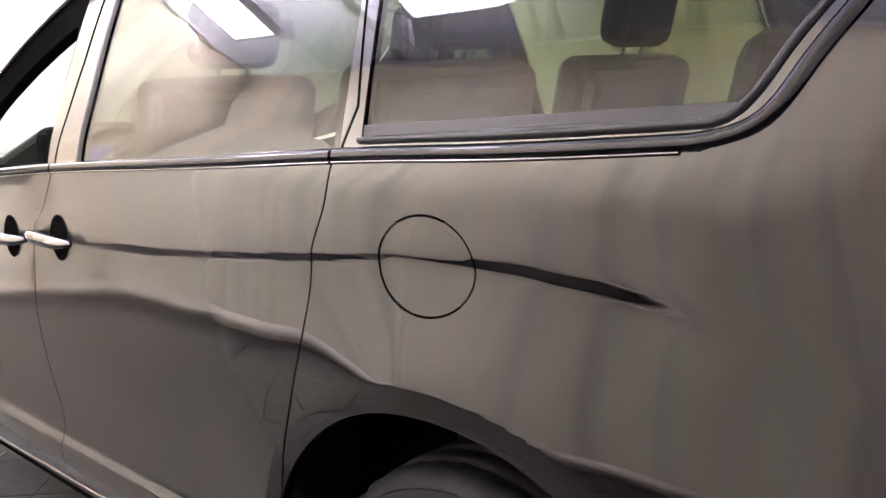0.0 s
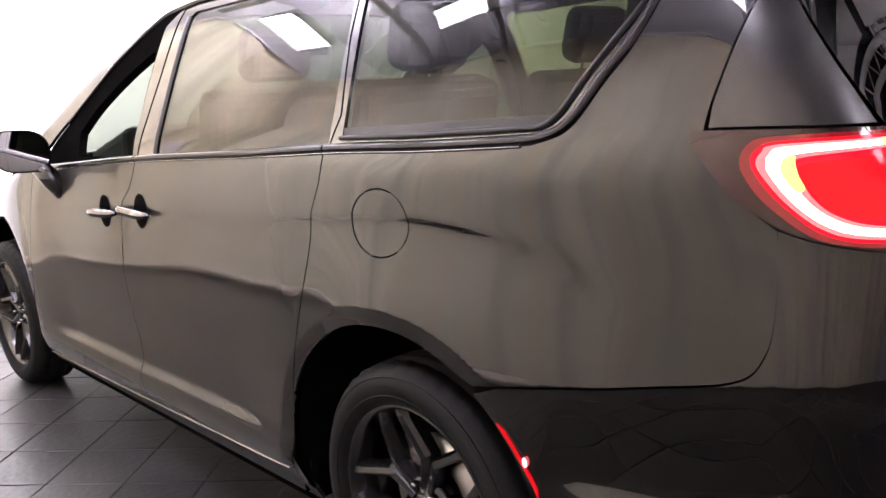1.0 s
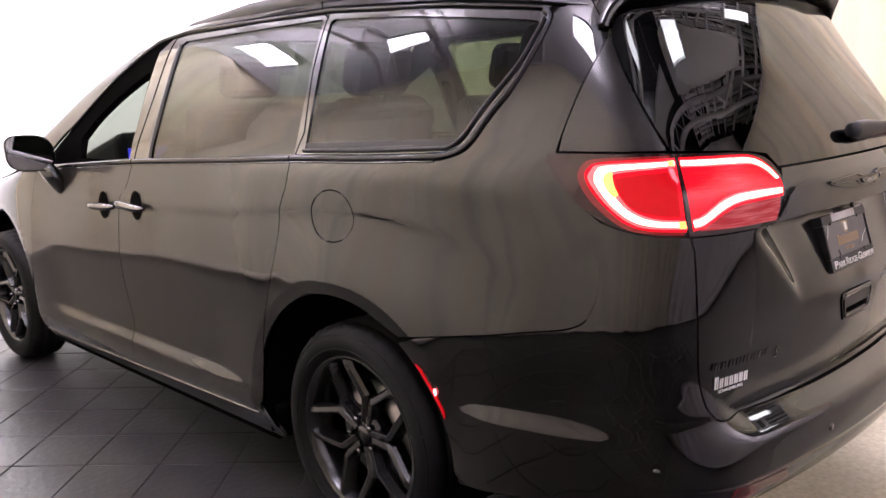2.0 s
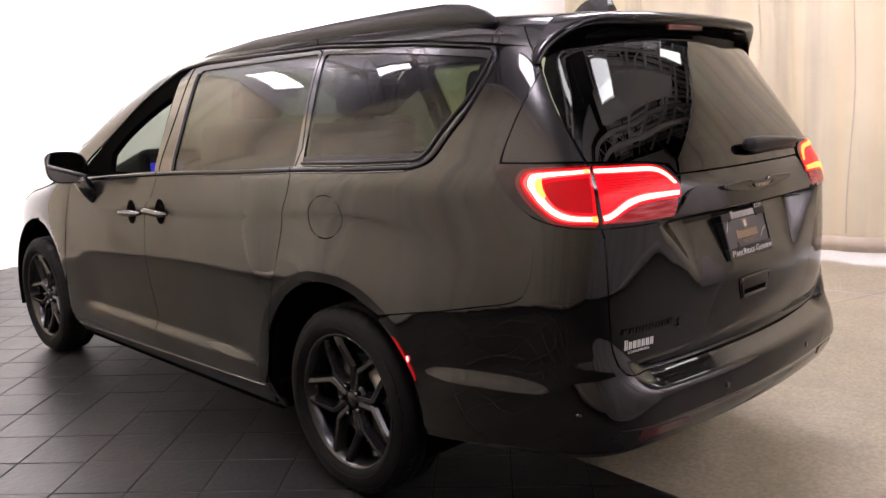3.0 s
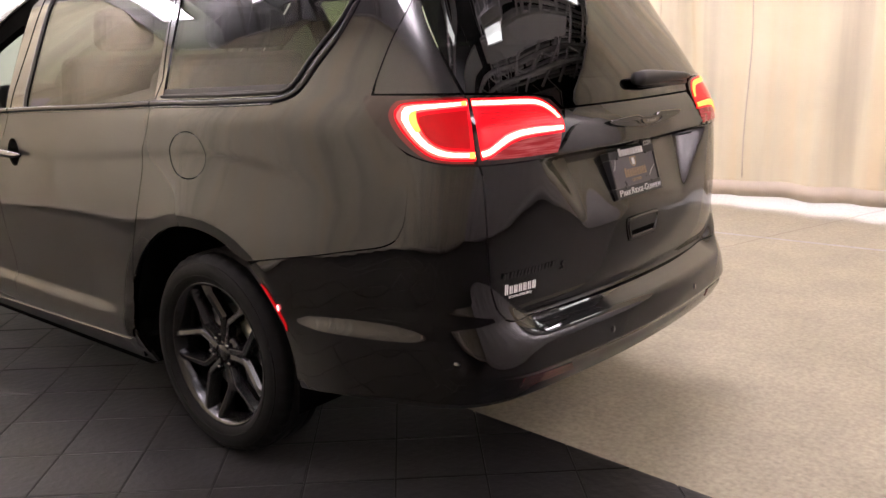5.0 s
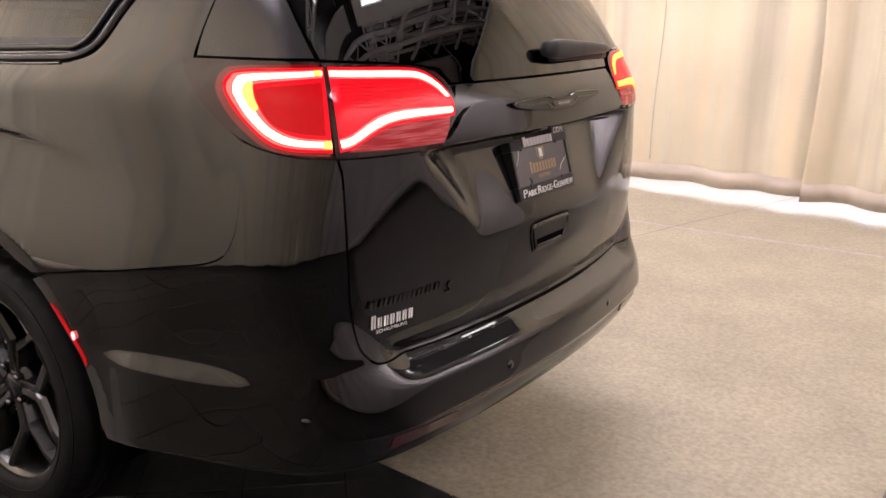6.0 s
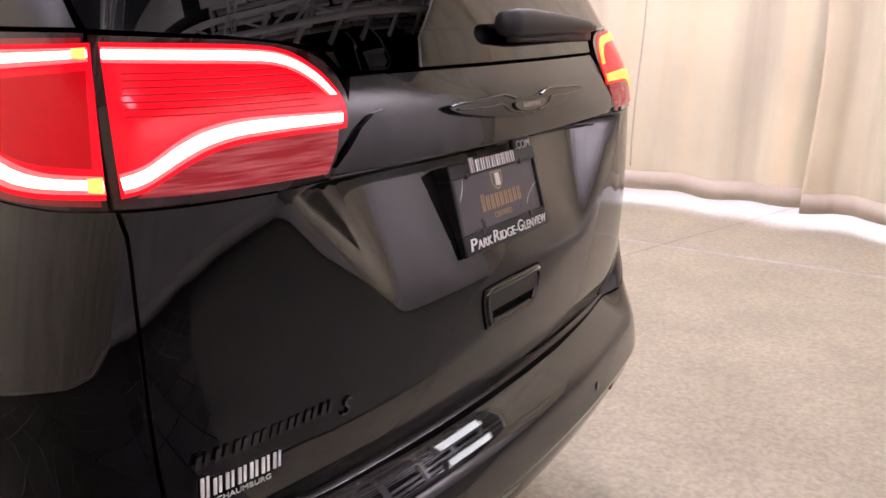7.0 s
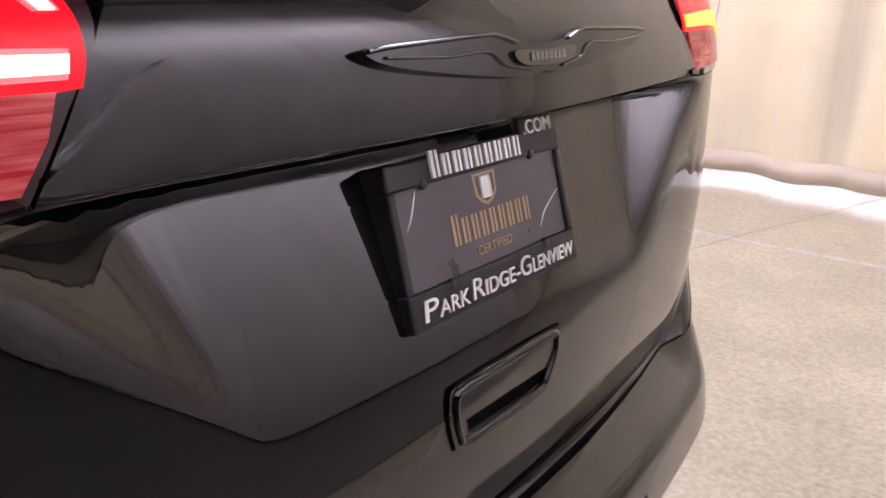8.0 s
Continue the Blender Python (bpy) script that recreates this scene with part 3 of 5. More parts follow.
# slats in broken lengths, and joists across them
rnd = random.Random(5)
slats = []
for k in range(24):
    x = -4.45 + 0.105 * k
    y = -6.6
    while y < -1.3:
        e = min(-1.3, y + rnd.uniform(0.4, 1.5))
        if rnd.random() < 0.80:
            slats.append((x, x + 0.045, y, e, 5.0 + rnd.uniform(0, 0.04)))
        y = e + rnd.uniform(0.02, 0.12)
slats += [(-4.45, -1.95, y, y + 0.05, 4.97) for y in np.arange(-6.3, -1.2, 0.62)]
for x0, x1, y0, y1, z in slats:
    n = len(vs)
    vs += [(x, y, h) for y in (y0, y1) for x, h in ((x0, z), (x1, z), (x1, z + 0.06), (x0, z + 0.06))]
    fs += [(n, n + 1, n + 5, n + 4), (n + 1, n + 2, n + 6, n + 5), (n + 3, n, n + 4, n + 7), (n + 2, n + 3, n + 7, n + 6), (n, n + 1, n + 2, n + 3), (n + 4, n + 5, n + 6, n + 7)]
ceil_ob = tagged(add("ceiling", mesh_from("ceiling", vs, fs, False), DECK), "dark roof deck over pale steel slats, boarded pale on one side", "ceiling", kind="structure")
ceil_ob.data.materials.append(STEELWORK)
ceil_ob.data.materials.append(BOARDS)
for f in ceil_ob.data.polygons[2:]:
    f.material_index = 1
ceil_ob.data.polygons[2].material_index = 2


def truss(x):
    top = tagged(new("roof_truss"), "grey painted steel tube roof truss", "truss", "roof trusses")
    for z in (4.92, 4.52):
        me = mesh_from("chord", *tube([(x, -6.5, z), (x, 6.0, z)], (0.045, 0.045), 8))
        add("chord", me, STEELWORK, top)
    for k in range(12):
        y0 = -6.4 + k * 1.03
        me = mesh_from("web", *tube([(x, y0, 4.52), (x, y0 + 0.515, 4.92)], (0.020, 0.020), 6))
        add("web", me, STEELWORK, top)
        me = mesh_from("web", *tube([(x, y0 + 0.515, 4.92), (x, y0 + 1.03, 4.52)], (0.020, 0.020), 6))
        add("web", me, STEELWORK, top)


for tx in (-3.6, -2.4, -1.0, 0.8, 2.6, 4.4):
    truss(tx)
for k in range(9):
    yb = -6.2 + 0.62 * k
    brace = tagged(new("roof_brace"), "thin grey steel brace between two roof trusses", "brace", "roof braces")
    add("bar", mesh_from("bar", *tube([(-2.4, yb, 4.56), (-3.6, yb + (0.5 if k % 2 else -0.35), 4.56)], (0.022, 0.022), 6)), STEELWORK, brace)


def panel_lamp(x, y, sx, sy):
    lamp = tagged(new("ceiling_light"), "white rectangular ceiling light panel, switched on", "ceiling light", "ceiling lights")
    lamp.location = (x, y, 4.4)
    bm = bmesh.new()
    for a, b in (((-sx / 2 - 0.03, -sy / 2 - 0.03), (-sx / 2, sy / 2 + 0.03)), ((sx / 2, -sy / 2 - 0.03), (sx / 2 + 0.03, sy / 2 + 0.03)),
                 ((-sx / 2, -sy / 2 - 0.03), (sx / 2, -sy / 2)), ((-sx / 2, sy / 2), (sx / 2, sy / 2 + 0.03))):
        block((*a, 0), (*b, 0.09), 0.003, 1, bm)
    part("lamp_frame", bm, FIXTURE, lamp)
    for rx in (-sx / 2 + 0.05, sx / 2 - 0.05):
        add("hanger", mesh_from("hanger", *tube([(rx, 0, 0.05), (rx, 0, 0.86)], (0.006, 0.006), 6)), STEELWORK, lamp, "thin steel hanger")
    # added glow, no such strip is seen: it brightens the roof
    part("uplight", block((-sx * 0.3, -sy * 0.3, 0.092), (sx * 0.3, sy * 0.3, 0.10), 0), FILL_UPLIGHT if sx > 0.5 and y > -2 else SLIM_FILL_UPLIGHT, lamp, "added glowing strip that brightens the roof above")
    part("uplight_pan", block((-sx / 2 + 0.001, -sy / 2 + 0.001, 0.080), (sx / 2 - 0.001, sy / 2 - 0.001, 0.088), 0), FIXTURE, lamp)
    part("diffuser", block((-sx / 2 + 0.001, -sy / 2 + 0.001, 0.02), (sx / 2 - 0.001, sy / 2 - 0.001, 0.06), 0), SLIM_LIGHT if sx < 0.5 else PANEL_LIGHT if y > 0 and x > -3 else FILL_LIGHT, lamp, "glowing white diffuser")


# the last three panels are added fill light; the others follow the reflections
for lx, ly, sx, sy in ((5.75, 2.7, 0.6, 0.7), (3.2, 2.9, 1.1, 0.32), (-0.65, 2.75, 0.7, 0.5), (-2.27, 0.95, 0.17, 0.34), (-2.75, -1.6, 0.16, 0.8), (-2.3, -4.05, 0.3, 0.85), (0.3, -1.7, 1.6, 0.9), (-0.2, -3.2, 2.4, 0.7), (-3.4, 2.4, 0.6, 0.4)):
    panel_lamp(lx, ly, sx, sy)


def fill_hood(x, y, length, turned):
    """Hood of an added fill lamp: a slim cover over its light, on two rods."""
    hood = tagged(new("fill_lamp_hood"), "slim white hood on two rods, added over an unseen fill lamp", "ceiling light", "wall washers")
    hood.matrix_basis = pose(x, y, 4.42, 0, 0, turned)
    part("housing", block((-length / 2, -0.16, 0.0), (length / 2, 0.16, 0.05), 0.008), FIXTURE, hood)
    # extra glow added here to brighten the boards over the car
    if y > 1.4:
        part("uplight", block((-length * 0.47, -0.045, 0.052), (length * 0.47, 0.045, 0.058), 0), SLIM_FILL_UPLIGHT, hood, "added glowing strip that brightens the boards above")
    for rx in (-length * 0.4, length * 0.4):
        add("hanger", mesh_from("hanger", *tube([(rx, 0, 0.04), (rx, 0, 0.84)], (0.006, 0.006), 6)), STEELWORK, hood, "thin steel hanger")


# hoods for the added fill lamps, all out of view
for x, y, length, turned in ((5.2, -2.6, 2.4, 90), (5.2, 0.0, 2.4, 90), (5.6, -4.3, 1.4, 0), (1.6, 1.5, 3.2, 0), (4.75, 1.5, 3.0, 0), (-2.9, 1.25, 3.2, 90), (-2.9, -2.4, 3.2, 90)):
    fill_hood(x, y, length, turned)


def curtain(p0, p1, seed, hem=0.085, top=4.3, folds=3.4, cloth=None, deep=1.0):
    """A hanging canvas between two points, with folds that gather towards the top."""
    rnd = random.Random(seed)
    a, b = Vector((*p0, 0)), Vector((*p1, 0))
    d = (b - a).normalized()
    nrm = Vector((-d.y, d.x, 0))
    wide = (b - a).length
    nu, nv = int(wide * 60) + 2, 26
    ks = [(rnd.uniform(0.45, 1.3) * 2 * math.pi * folds / 2.1, rnd.uniform(0, 6.28), rnd.uniform(0.4, 1)) for _ in range(4)]
    vs, fs = [], []
    for j in range(nv + 1):
        for i in range(nu + 1):
            s = wide * i / nu
            f = sum(w * math.sin(k * s + p) for k, p, w in ks) / 1.6
            f = math.copysign(abs(f) ** 0.8, f)
            f += 0.09 * math.sin(21 * s + 2.2 * math.sin(1.9 * s) + seed) + 0.05 * math.sin(38 * s + 3 * math.sin(2.7 * s))
            lift = hem + deep * (0.012 * math.sin(2.1 * s + seed) + 0.006 * math.sin(7 * s))
            z = lift + (top - lift) * j / nv
            amp = deep * (0.085 + 0.02 * (z / top) + 0.025 * math.sin(1.3 * z + s))
            amp *= 1 - 0.75 * (z / top) ** 3
            sway = 0.022 * noise.noise(Vector((s * 1.7, z * 1.1, seed)))
            vs.append(a + d * (s + 0.02 * math.sin(3 * z + seed)) + nrm * (amp * f + sway * 2) + Vector((0, 0, z)))
    w = nu + 1
    for j in range(nv):
        for i in range(nu):
            fs.append((j * w + i, j * w + i + 1, (j + 1) * w + i + 1, (j + 1) * w + i))
    me = mesh_from("canvas", vs, fs)
    ob = tagged(new("curtain"), ("grey" if cloth else "cream") + " canvas curtain hanging in folds just above the floor", "curtain", "curtains round the hall")
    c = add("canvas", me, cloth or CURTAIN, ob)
    so = c.modifiers.new("thick", "SOLIDIFY")
    so.thickness = 0.004
    rail = [(*p, top - 0.02) for p in (p0, p1)]
    add("rail", mesh_from("rail", *tube(rail, (0.02, 0.02), 8)), STEELWORK, ob, "steel curtain rail")
    for p in (a.lerp(b, 0.06), a.lerp(b, 0.94)):
        add("rail_hanger", mesh_from("rail_hanger", *tube([(p.x, p.y, top - 0.02), (p.x, p.y, 5.26)], (0.008, 0.008), 6)), STEELWORK, ob, "thin steel hanger")
    # stitched seams between the widths of cloth
    for i in range(int(0.9 * 60), nu - 20 if deep > 0.4 else 0, int(1.35 * 60)):
        line = [vs[j * (nu + 1) + i] for j in range(1, nv + 1)]
        add("seam", mesh_from("seam", *tube(line, (0.006, 0.006), 5)), HEM, ob, "stitched seam")
    # doubled hem along the foot
    hv, hf = [], []
    for i in range(nu + 1):
        lower, upper = vs[i], vs[w + i]
        cut = lower.lerp(upper, 0.13 / (upper.z - lower.z))
        hv += [lower, cut]
    for i in range(nu):
        hf.append((2 * i, 2 * i + 2, 2 * i + 3, 2 * i + 1))
    h = add("hem", mesh_from("hem", hv, hf), cloth or HEM, ob, "stitched doubled hem")
    so = h.modifiers.new("thick", "SOLIDIFY")
    so.thickness, so.offset = 0.016, 0


for k, (xa, xb) in enumerate(((3.25, 1.15), (1.22, -0.95), (-0.88, -3.0), (-2.95, -4.5))):
    curtain((xa, -4.66 - 0.05 * (k % 2)), (xb, -4.66 - 0.05 * (k % 2)), k + 3, hem=0.05, deep=0.62)
for k, (xa, xb) in enumerate(((-4.5, -3.0), (-3.15, 6.4))):
    curtain((xa, 3.5 + 0.1 * (k % 2)), (xb, 3.5 + 0.1 * (k % 2)), k + 20, deep=0.36)
for k, (ya, yb) in enumerate(((3.68, 1.7),)):
    curtain((6.2, ya), (6.2, yb), k + 60)
# out-of-view curtain behind the car, greyed to set the tail's reflections
for k, (ya, yb) in enumerate(((-4.8, 3.5),)):
    curtain((-4.5, yb), (-4.5, ya), k + 40, cloth=GREY_CANVAS, deep=0.2, top=4.9)

# ---------------------------------------------------------------- the car
car = tagged(new("minivan"), "dark granite-grey metallic minivan with black wheels and lit tail lamps", "minivan")
BELT = spline("4.20:1.116 3.27:1.176 2.58:1.206 2.125:1.229 1.80:1.239 1.505:1.252", 6)
belt = lambda u: float(np.interp(u, [p[0] for p in BELT[::-1]], [p[1] for p in BELT[::-1]]))
RISE = spline("1.505:1.252 1.428:1.282 1.374:1.368 1.298:1.482 1.226:1.598", 6)
DOOR_GAP = spline("3.268:1.175 3.323:1.084 3.395:1.018 3.415:0.851 3.408:0.734 3.393:0.617 3.37:0.50 3.375:0.42 3.36:0.31", 5)
SLIDE_GAP = spline("2.16:1.228 2.174:1.155 2.208:1.075 2.222:0.985 2.276:0.81 2.325:0.656 2.366:0.505 2.40:0.335", 5)
FENDER_GAP = spline("4.31:1.105 4.35:1.04 4.40:0.905 4.45:0.70 4.462:0.58", 5)
REAR_ARCH = arc(1.930, 0.365, 0.466, 2, 178, 40)
FRONT_ARCH = arc(4.975, 0.365, 0.480, 2, 178, 40)
Q_LOW = spline("0.986:1.092 0.989:0.993 1.007:0.906 1.062:0.853 1.239:0.819 1.64:0.747", 6)
Q_REAR = spline("0.985:1.64 0.955:1.58 0.985:1.535 1.063:1.433 1.119:1.316 1.127:1.258 1.10:1.211 1.048:1.155 0.986:1.112", 6)
GATE_GAP = spline("0.783:1.088 0.774:1.055 0.770:0.946 0.763:0.782 0.750:0.691 0.728:0.648 0.677:0.622 0.477:0.614", 6)
G = 0.0022


def shift(pts, du, dz=0.0):
    return [(u + du, z + dz) for u, z in pts]


def roof_edge(x):
    """Height of the line between roof and flank, by station."""
    return np.interp(x, (-0.90, -0.62, -0.27, 0.30, 1.25, 1.46, 1.76, 2.03, 2.30, 2.80, 3.30, 3.75, 4.03), (1.64, 1.645, 1.68, 1.712, 1.705, 1.680, 1.515, 1.328, 1.150, 1.07, 1.00, 0.86, 0.55))


def top_line(u0, u1, n=20):
    return [(u, float(roof_edge(u - 1.892))) for u in np.linspace(u0, u1, n)]


# dark under-skin that shows in the seams
flank = [(0.99, 0.40)] + [(1.45, 0.40)] + REAR_ARCH[::-1] + [(2.36, 0.24), (4.49, 0.22)] + FRONT_ARCH[::-1] + [(5.5, 0.45), (5.55, 0.95), (4.35, 1.07)] + [(u, z - 0.006) for u, z in BELT] + [(1.3, 1.25), (1.13, 1.25), (1.0, 1.1)]
panel("inner_body", flank, SHELL, car, "black inner body behind the seams", h=0.05, off=-0.016, depth=0, mirror=True)
panel("inner_tail", [(-1.15, 0.42), (1.15, 0.42), (1.15, 1.26), (0.46, 1.26), (0.46, 1.21), (-0.46, 1.21), (-0.46, 1.26), (-1.15, 1.26)], SHELL, car, "black inner tail behind the seams", h=0.04, off=-0.018, depth=0)

# flank panels
fender = [(u + G, z) for u, z in FENDER_GAP] + FRONT_ARCH[::-1][3:] + [(5.62, 0.40), (5.66, 0.80)] + top_line(5.60, 4.42, 12)
panel("front_fender", fender, PAINT, car, mirror=True)
front = [(u - G, z) for u, z in FENDER_GAP] + [(4.475, 0.44), (4.46, 0.285)] + [(3.36 + G, 0.312)] + shift(DOOR_GAP, G)[::-1] + [p for p in BELT[::-1] if 3.28 < p[0] < 4.28]
front_door = panel("front_door", front, PAINT, car, h=0.014)
panel("front_door", front, PAINT, car).data.transform(Matrix.Diagonal((1, -1, 1, 1)))
slide = shift(DOOR_GAP, -G) + [(2.40 + G, 0.335)] + shift(SLIDE_GAP, G)[::-1] + [p for p in BELT[::-1] if 2.17 < p[0] < 3.26]
sliding_door = panel("sliding_door", slide, PAINT, car, h=0.012)
panel("sliding_door", slide, PAINT, car).data.transform(Matrix.Diagonal((1, -1, 1, 1)))
fuel = arc(1.936, 1.073, 0.103, 0, 360, 49, 0.081)[:-1]
quarter = [p for p in shift(SLIDE_GAP, -G) if p[1] > 0.51] + [(2.362, 0.505)] + [p for p in REAR_ARCH if p[1] > 0.50 and p[0] > 1.93] + [p for p in REAR_ARCH if p[1] > 0.755 and p[0] <= 1.93] \
    + shift(Q_LOW, 0, G)[::-1] + Q_REAR[::-1] + top_line(0.99, 1.16, 4) + [(1.215, 1.632)] + RISE[::-1] + [p for p in BELT[::-1] if 1.505 < p[0] < 2.155]
quarter_panel = panel("quarter_panel", quarter, PAINT, car, holes=[fuel], h=0.011)
panel("quarter_panel", quarter, PAINT, car, h=0.04).data.transform(Matrix.Diagonal((1, -1, 1, 1)))
panel("fuel_door", arc(1.936, 1.073, 0.099, 0, 360, 49, 0.077)[:-1], PAINT, quarter_panel, "round painted fuel door", h=0.02, off=-0.001)
# lower end of the flank between sliding door and wheel, and the sill
panel("rocker_end", [(2.366, 0.497), (2.402, 0.30), (2.35, 0.27)] + [p for p in REAR_ARCH if p[1] < 0.497 and p[0] > 2][::1], PAINT, car, mirror=True)
sill = [(4.455, 0.276), (3.36, 0.303), (2.41, 0.327), (2.355, 0.262), (2.37, 0.215), (4.47, 0.20)]
panel("sill", sill, BLACK_PLASTIC, car, "black lower sill", off=-0.004, mirror=True)
ribbon("sill_strip", spline("4.45:0.272 3.9:0.286 3.36:0.300 2.42:0.324", 12), 0.006, 0.003, DARK_CHROME, car, "thin bright sill strip", off=0.0, mirror=True)

# upper flank: frames, glass, mouldings
# front opening drawn small to fit the camera's view of the inner pillar
F_WIN = [(3.80, 1.187), (3.815, 1.275)] + spline("3.815:1.275 3.713:1.361 3.542:1.459 3.36:1.540 3.33:1.545", 5)[1:] + [(3.315, 1.52), (3.300, 1.205), (3.304, 1.188)]
S_WIN = [(3.120, 1.203), (3.140, 1.648), (3.115, 1.664), (2.22, 1.683), (2.205, 1.672), (2.150, 1.256), (2.162, 1.246), (3.105, 1.198)]
Q_WIN = [(2.10, 1.266), (2.165, 1.668), (2.15, 1.678)] + spline("2.15:1.678 1.803:1.660 1.50:1.633 1.307:1.612", 4)[1:] + spline("1.307:1.612 1.288:1.598 1.322:1.537 1.408:1.394 1.452:1.322 1.512:1.284", 5)[1:] + [(1.56, 1.281), (2.085, 1.258)]
def strip_between(u0, u1):
    """Frame area from the belt up to the roof line."""
    lo = [(u, belt(u) + 0.002) for u in np.linspace(u0, u1, 14)]
    return lo


f_frame = strip_between(4.12, 3.262) + [(3.225, 1.45), (3.215, 1.685)] + top_line(3.22, 4.12, 14)
# black of the frame stands in for the shaded inner pillar
panel("door_frame", f_frame, SHELL, front_door, "front window frame widened in black for the shaded inner pillar, the glass wound down", holes=[F_WIN], h=0.03, off=-0.006, depth=0.03)
panel("door_post", [(3.296, 1.180), (3.300, 1.40), (3.306, 1.628), (3.220, 1.690), (3.228, 1.45), (3.262, 1.182)], GLOSS_BLACK, front_door, "gloss black door post", h=0.03, off=-0.003, depth=0.01)
s_frame = strip_between(3.255, 2.155) + [(2.13, 1.32), (2.176, 1.512), (2.19, 1.66), (2.2, 1.705)] + top_line(2.2, 3.208, 14) + [(3.218, 1.45)]
panel("door_frame", s_frame, GLOSS_BLACK, sliding_door, "gloss black sliding door window frame", holes=[S_WIN], h=0.03, off=-0.004, depth=0.02)
ribbon("post_seal", [(3.128 + 0.02 * t, 1.205 + 0.445 * t) for t in np.linspace(0, 1, 14)], 0.026, 0.004, BLACK_PLASTIC, sliding_door, "black rubber seal", off=-0.004)
q_frame = strip_between(2.147, 1.51) + RISE[1:] + [(1.24, 1.632)] + top_line(1.29, 2.193, 14) + [(2.183, 1.66), (2.169, 1.512), (2.123, 1.32)]
q_frame_ob = panel("window_frame", q_frame, GLOSS_BLACK, quarter_panel, "gloss black quarter window frame", holes=[Q_WIN], h=0.03, off=-0.004, depth=0.02)
panel("window_glass", S_WIN, TINT, sliding_door, "dark tinted sliding door glass", h=0.04, off=-0.009, depth=0)
panel("window_glass", Q_WIN, TINT, quarter_panel, "dark tinted quarter glass", h=0.04, off=-0.009, depth=0)
ribbon("window_slot", spline("2.085:1.267 1.85:1.277 1.62:1.288", 8), 0.013, 0.003, BLACK_PLASTIC, quarter_panel, "dark seal along the foot of the quarter glass", off=-0.006)
# each far pane's tint sets how bright the view through it looks
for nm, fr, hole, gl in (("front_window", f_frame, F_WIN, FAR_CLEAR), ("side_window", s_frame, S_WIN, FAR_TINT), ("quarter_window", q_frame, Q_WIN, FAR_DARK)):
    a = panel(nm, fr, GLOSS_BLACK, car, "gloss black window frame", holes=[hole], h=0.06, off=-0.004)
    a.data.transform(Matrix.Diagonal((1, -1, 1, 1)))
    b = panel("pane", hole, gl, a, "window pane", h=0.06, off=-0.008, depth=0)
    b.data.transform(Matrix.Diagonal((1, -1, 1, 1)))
for own, u0, u1 in ((front_door, 4.17, 3.268), (sliding_door, 3.26, 2.164)):
    ribbon("belt_moulding", [(u, belt(u) + 0.012) for u in np.linspace(u0, u1, 40)], 0.024, 0.009, MOULDING, own, "black chrome belt moulding")
ribbon("belt_moulding", [(u, belt(u) + 0.012) for u in np.linspace(2.156, 1.52, 24)] + [(u + 0.011, z + 0.008) for u, z in RISE[2:]] + [(1.236, 1.612), (1.248, 1.629), (1.28, 1.639)], 0.024, 0.009, MOULDING, quarter_panel, "black chrome moulding that sweeps up round the window")
for own, u0, u1 in ((front_door, 4.17, 3.268), (sliding_door, 3.26, 2.164), (quarter_panel, 2.156, 1.53)):
    ribbon("bright_line", [(u, belt(u) - 0.001) for u in np.linspace(u0, u1, 40)], 0.006, 0.006, DARK_CHROME, own, "thin bright line under the moulding")
ribbon("inner_seal", [(u, belt(u) + 0.034) for u in np.linspace(2.10, 1.50, 24)] + [(u + 0.040, z + 0.020) for u, z in RISE[5:]], 0.012, 0.006, BLACK_PLASTIC, q_frame_ob, "black rubber seal")
ribbon("drip_moulding", [(u, float(roof_edge(u - 1.892)) - 0.004) for u in np.linspace(3.95, 1.24, 70)], 0.012, 0.007, MOULDING, car, "black chrome drip moulding", mirror=True)
ribbon("roof_seam", spline("2.19:1.684 2.225:1.704 2.27:1.730 2.312:1.752", 4), 0.005, 0.0012, SHELL, car, "seam over the door")
ribbon("gate_seam", spline("1.09:1.702 1.076:1.694 1.012:1.630 0.975:1.590", 5), 0.006, 0.0015, SHELL, car, "seam between quarter panel and liftgate", mirror=True)
# dark rubber channel of the quarter glass
panel("lower_blackout", [(2.104, 1.290), (2.094, 1.254), (1.56, 1.276), (1.50, 1.281), (1.462, 1.312), (1.55, 1.310)], BLACK_PLASTIC, quarter_panel, "black blackout band of the glass", h=0.03, off=-0.0065, depth=0)

# roof, windscreen, bonnet
cap("roof", -0.80, 1.58, roof_edge, -0.985, 0.985, PAINT, car, nx=90, nt=70)
cap("windscreen", 1.60, 2.78, roof_edge, -0.86, 0.86, CLEAR, car, "clear windscreen", nx=40, nt=30)
cap("a_pillar", 1.585, 2.80, roof_edge, 0.865, 0.985, PAINT, car, nx=40, nt=8)
cap("a_pillar", 1.585, 2.80, roof_edge, -0.985, -0.865, PAINT, car, nx=40, nt=8)
cap("bonnet", 2.815, 4.00, roof_edge, -0.985, 0.985, PAINT, car, nx=50, nt=40)
cap("headliner", -0.75, 1.55, roof_edge, -0.94, 0.94, LINER, car, "black cloth headliner", nx=24, nt=20, off=-0.05)
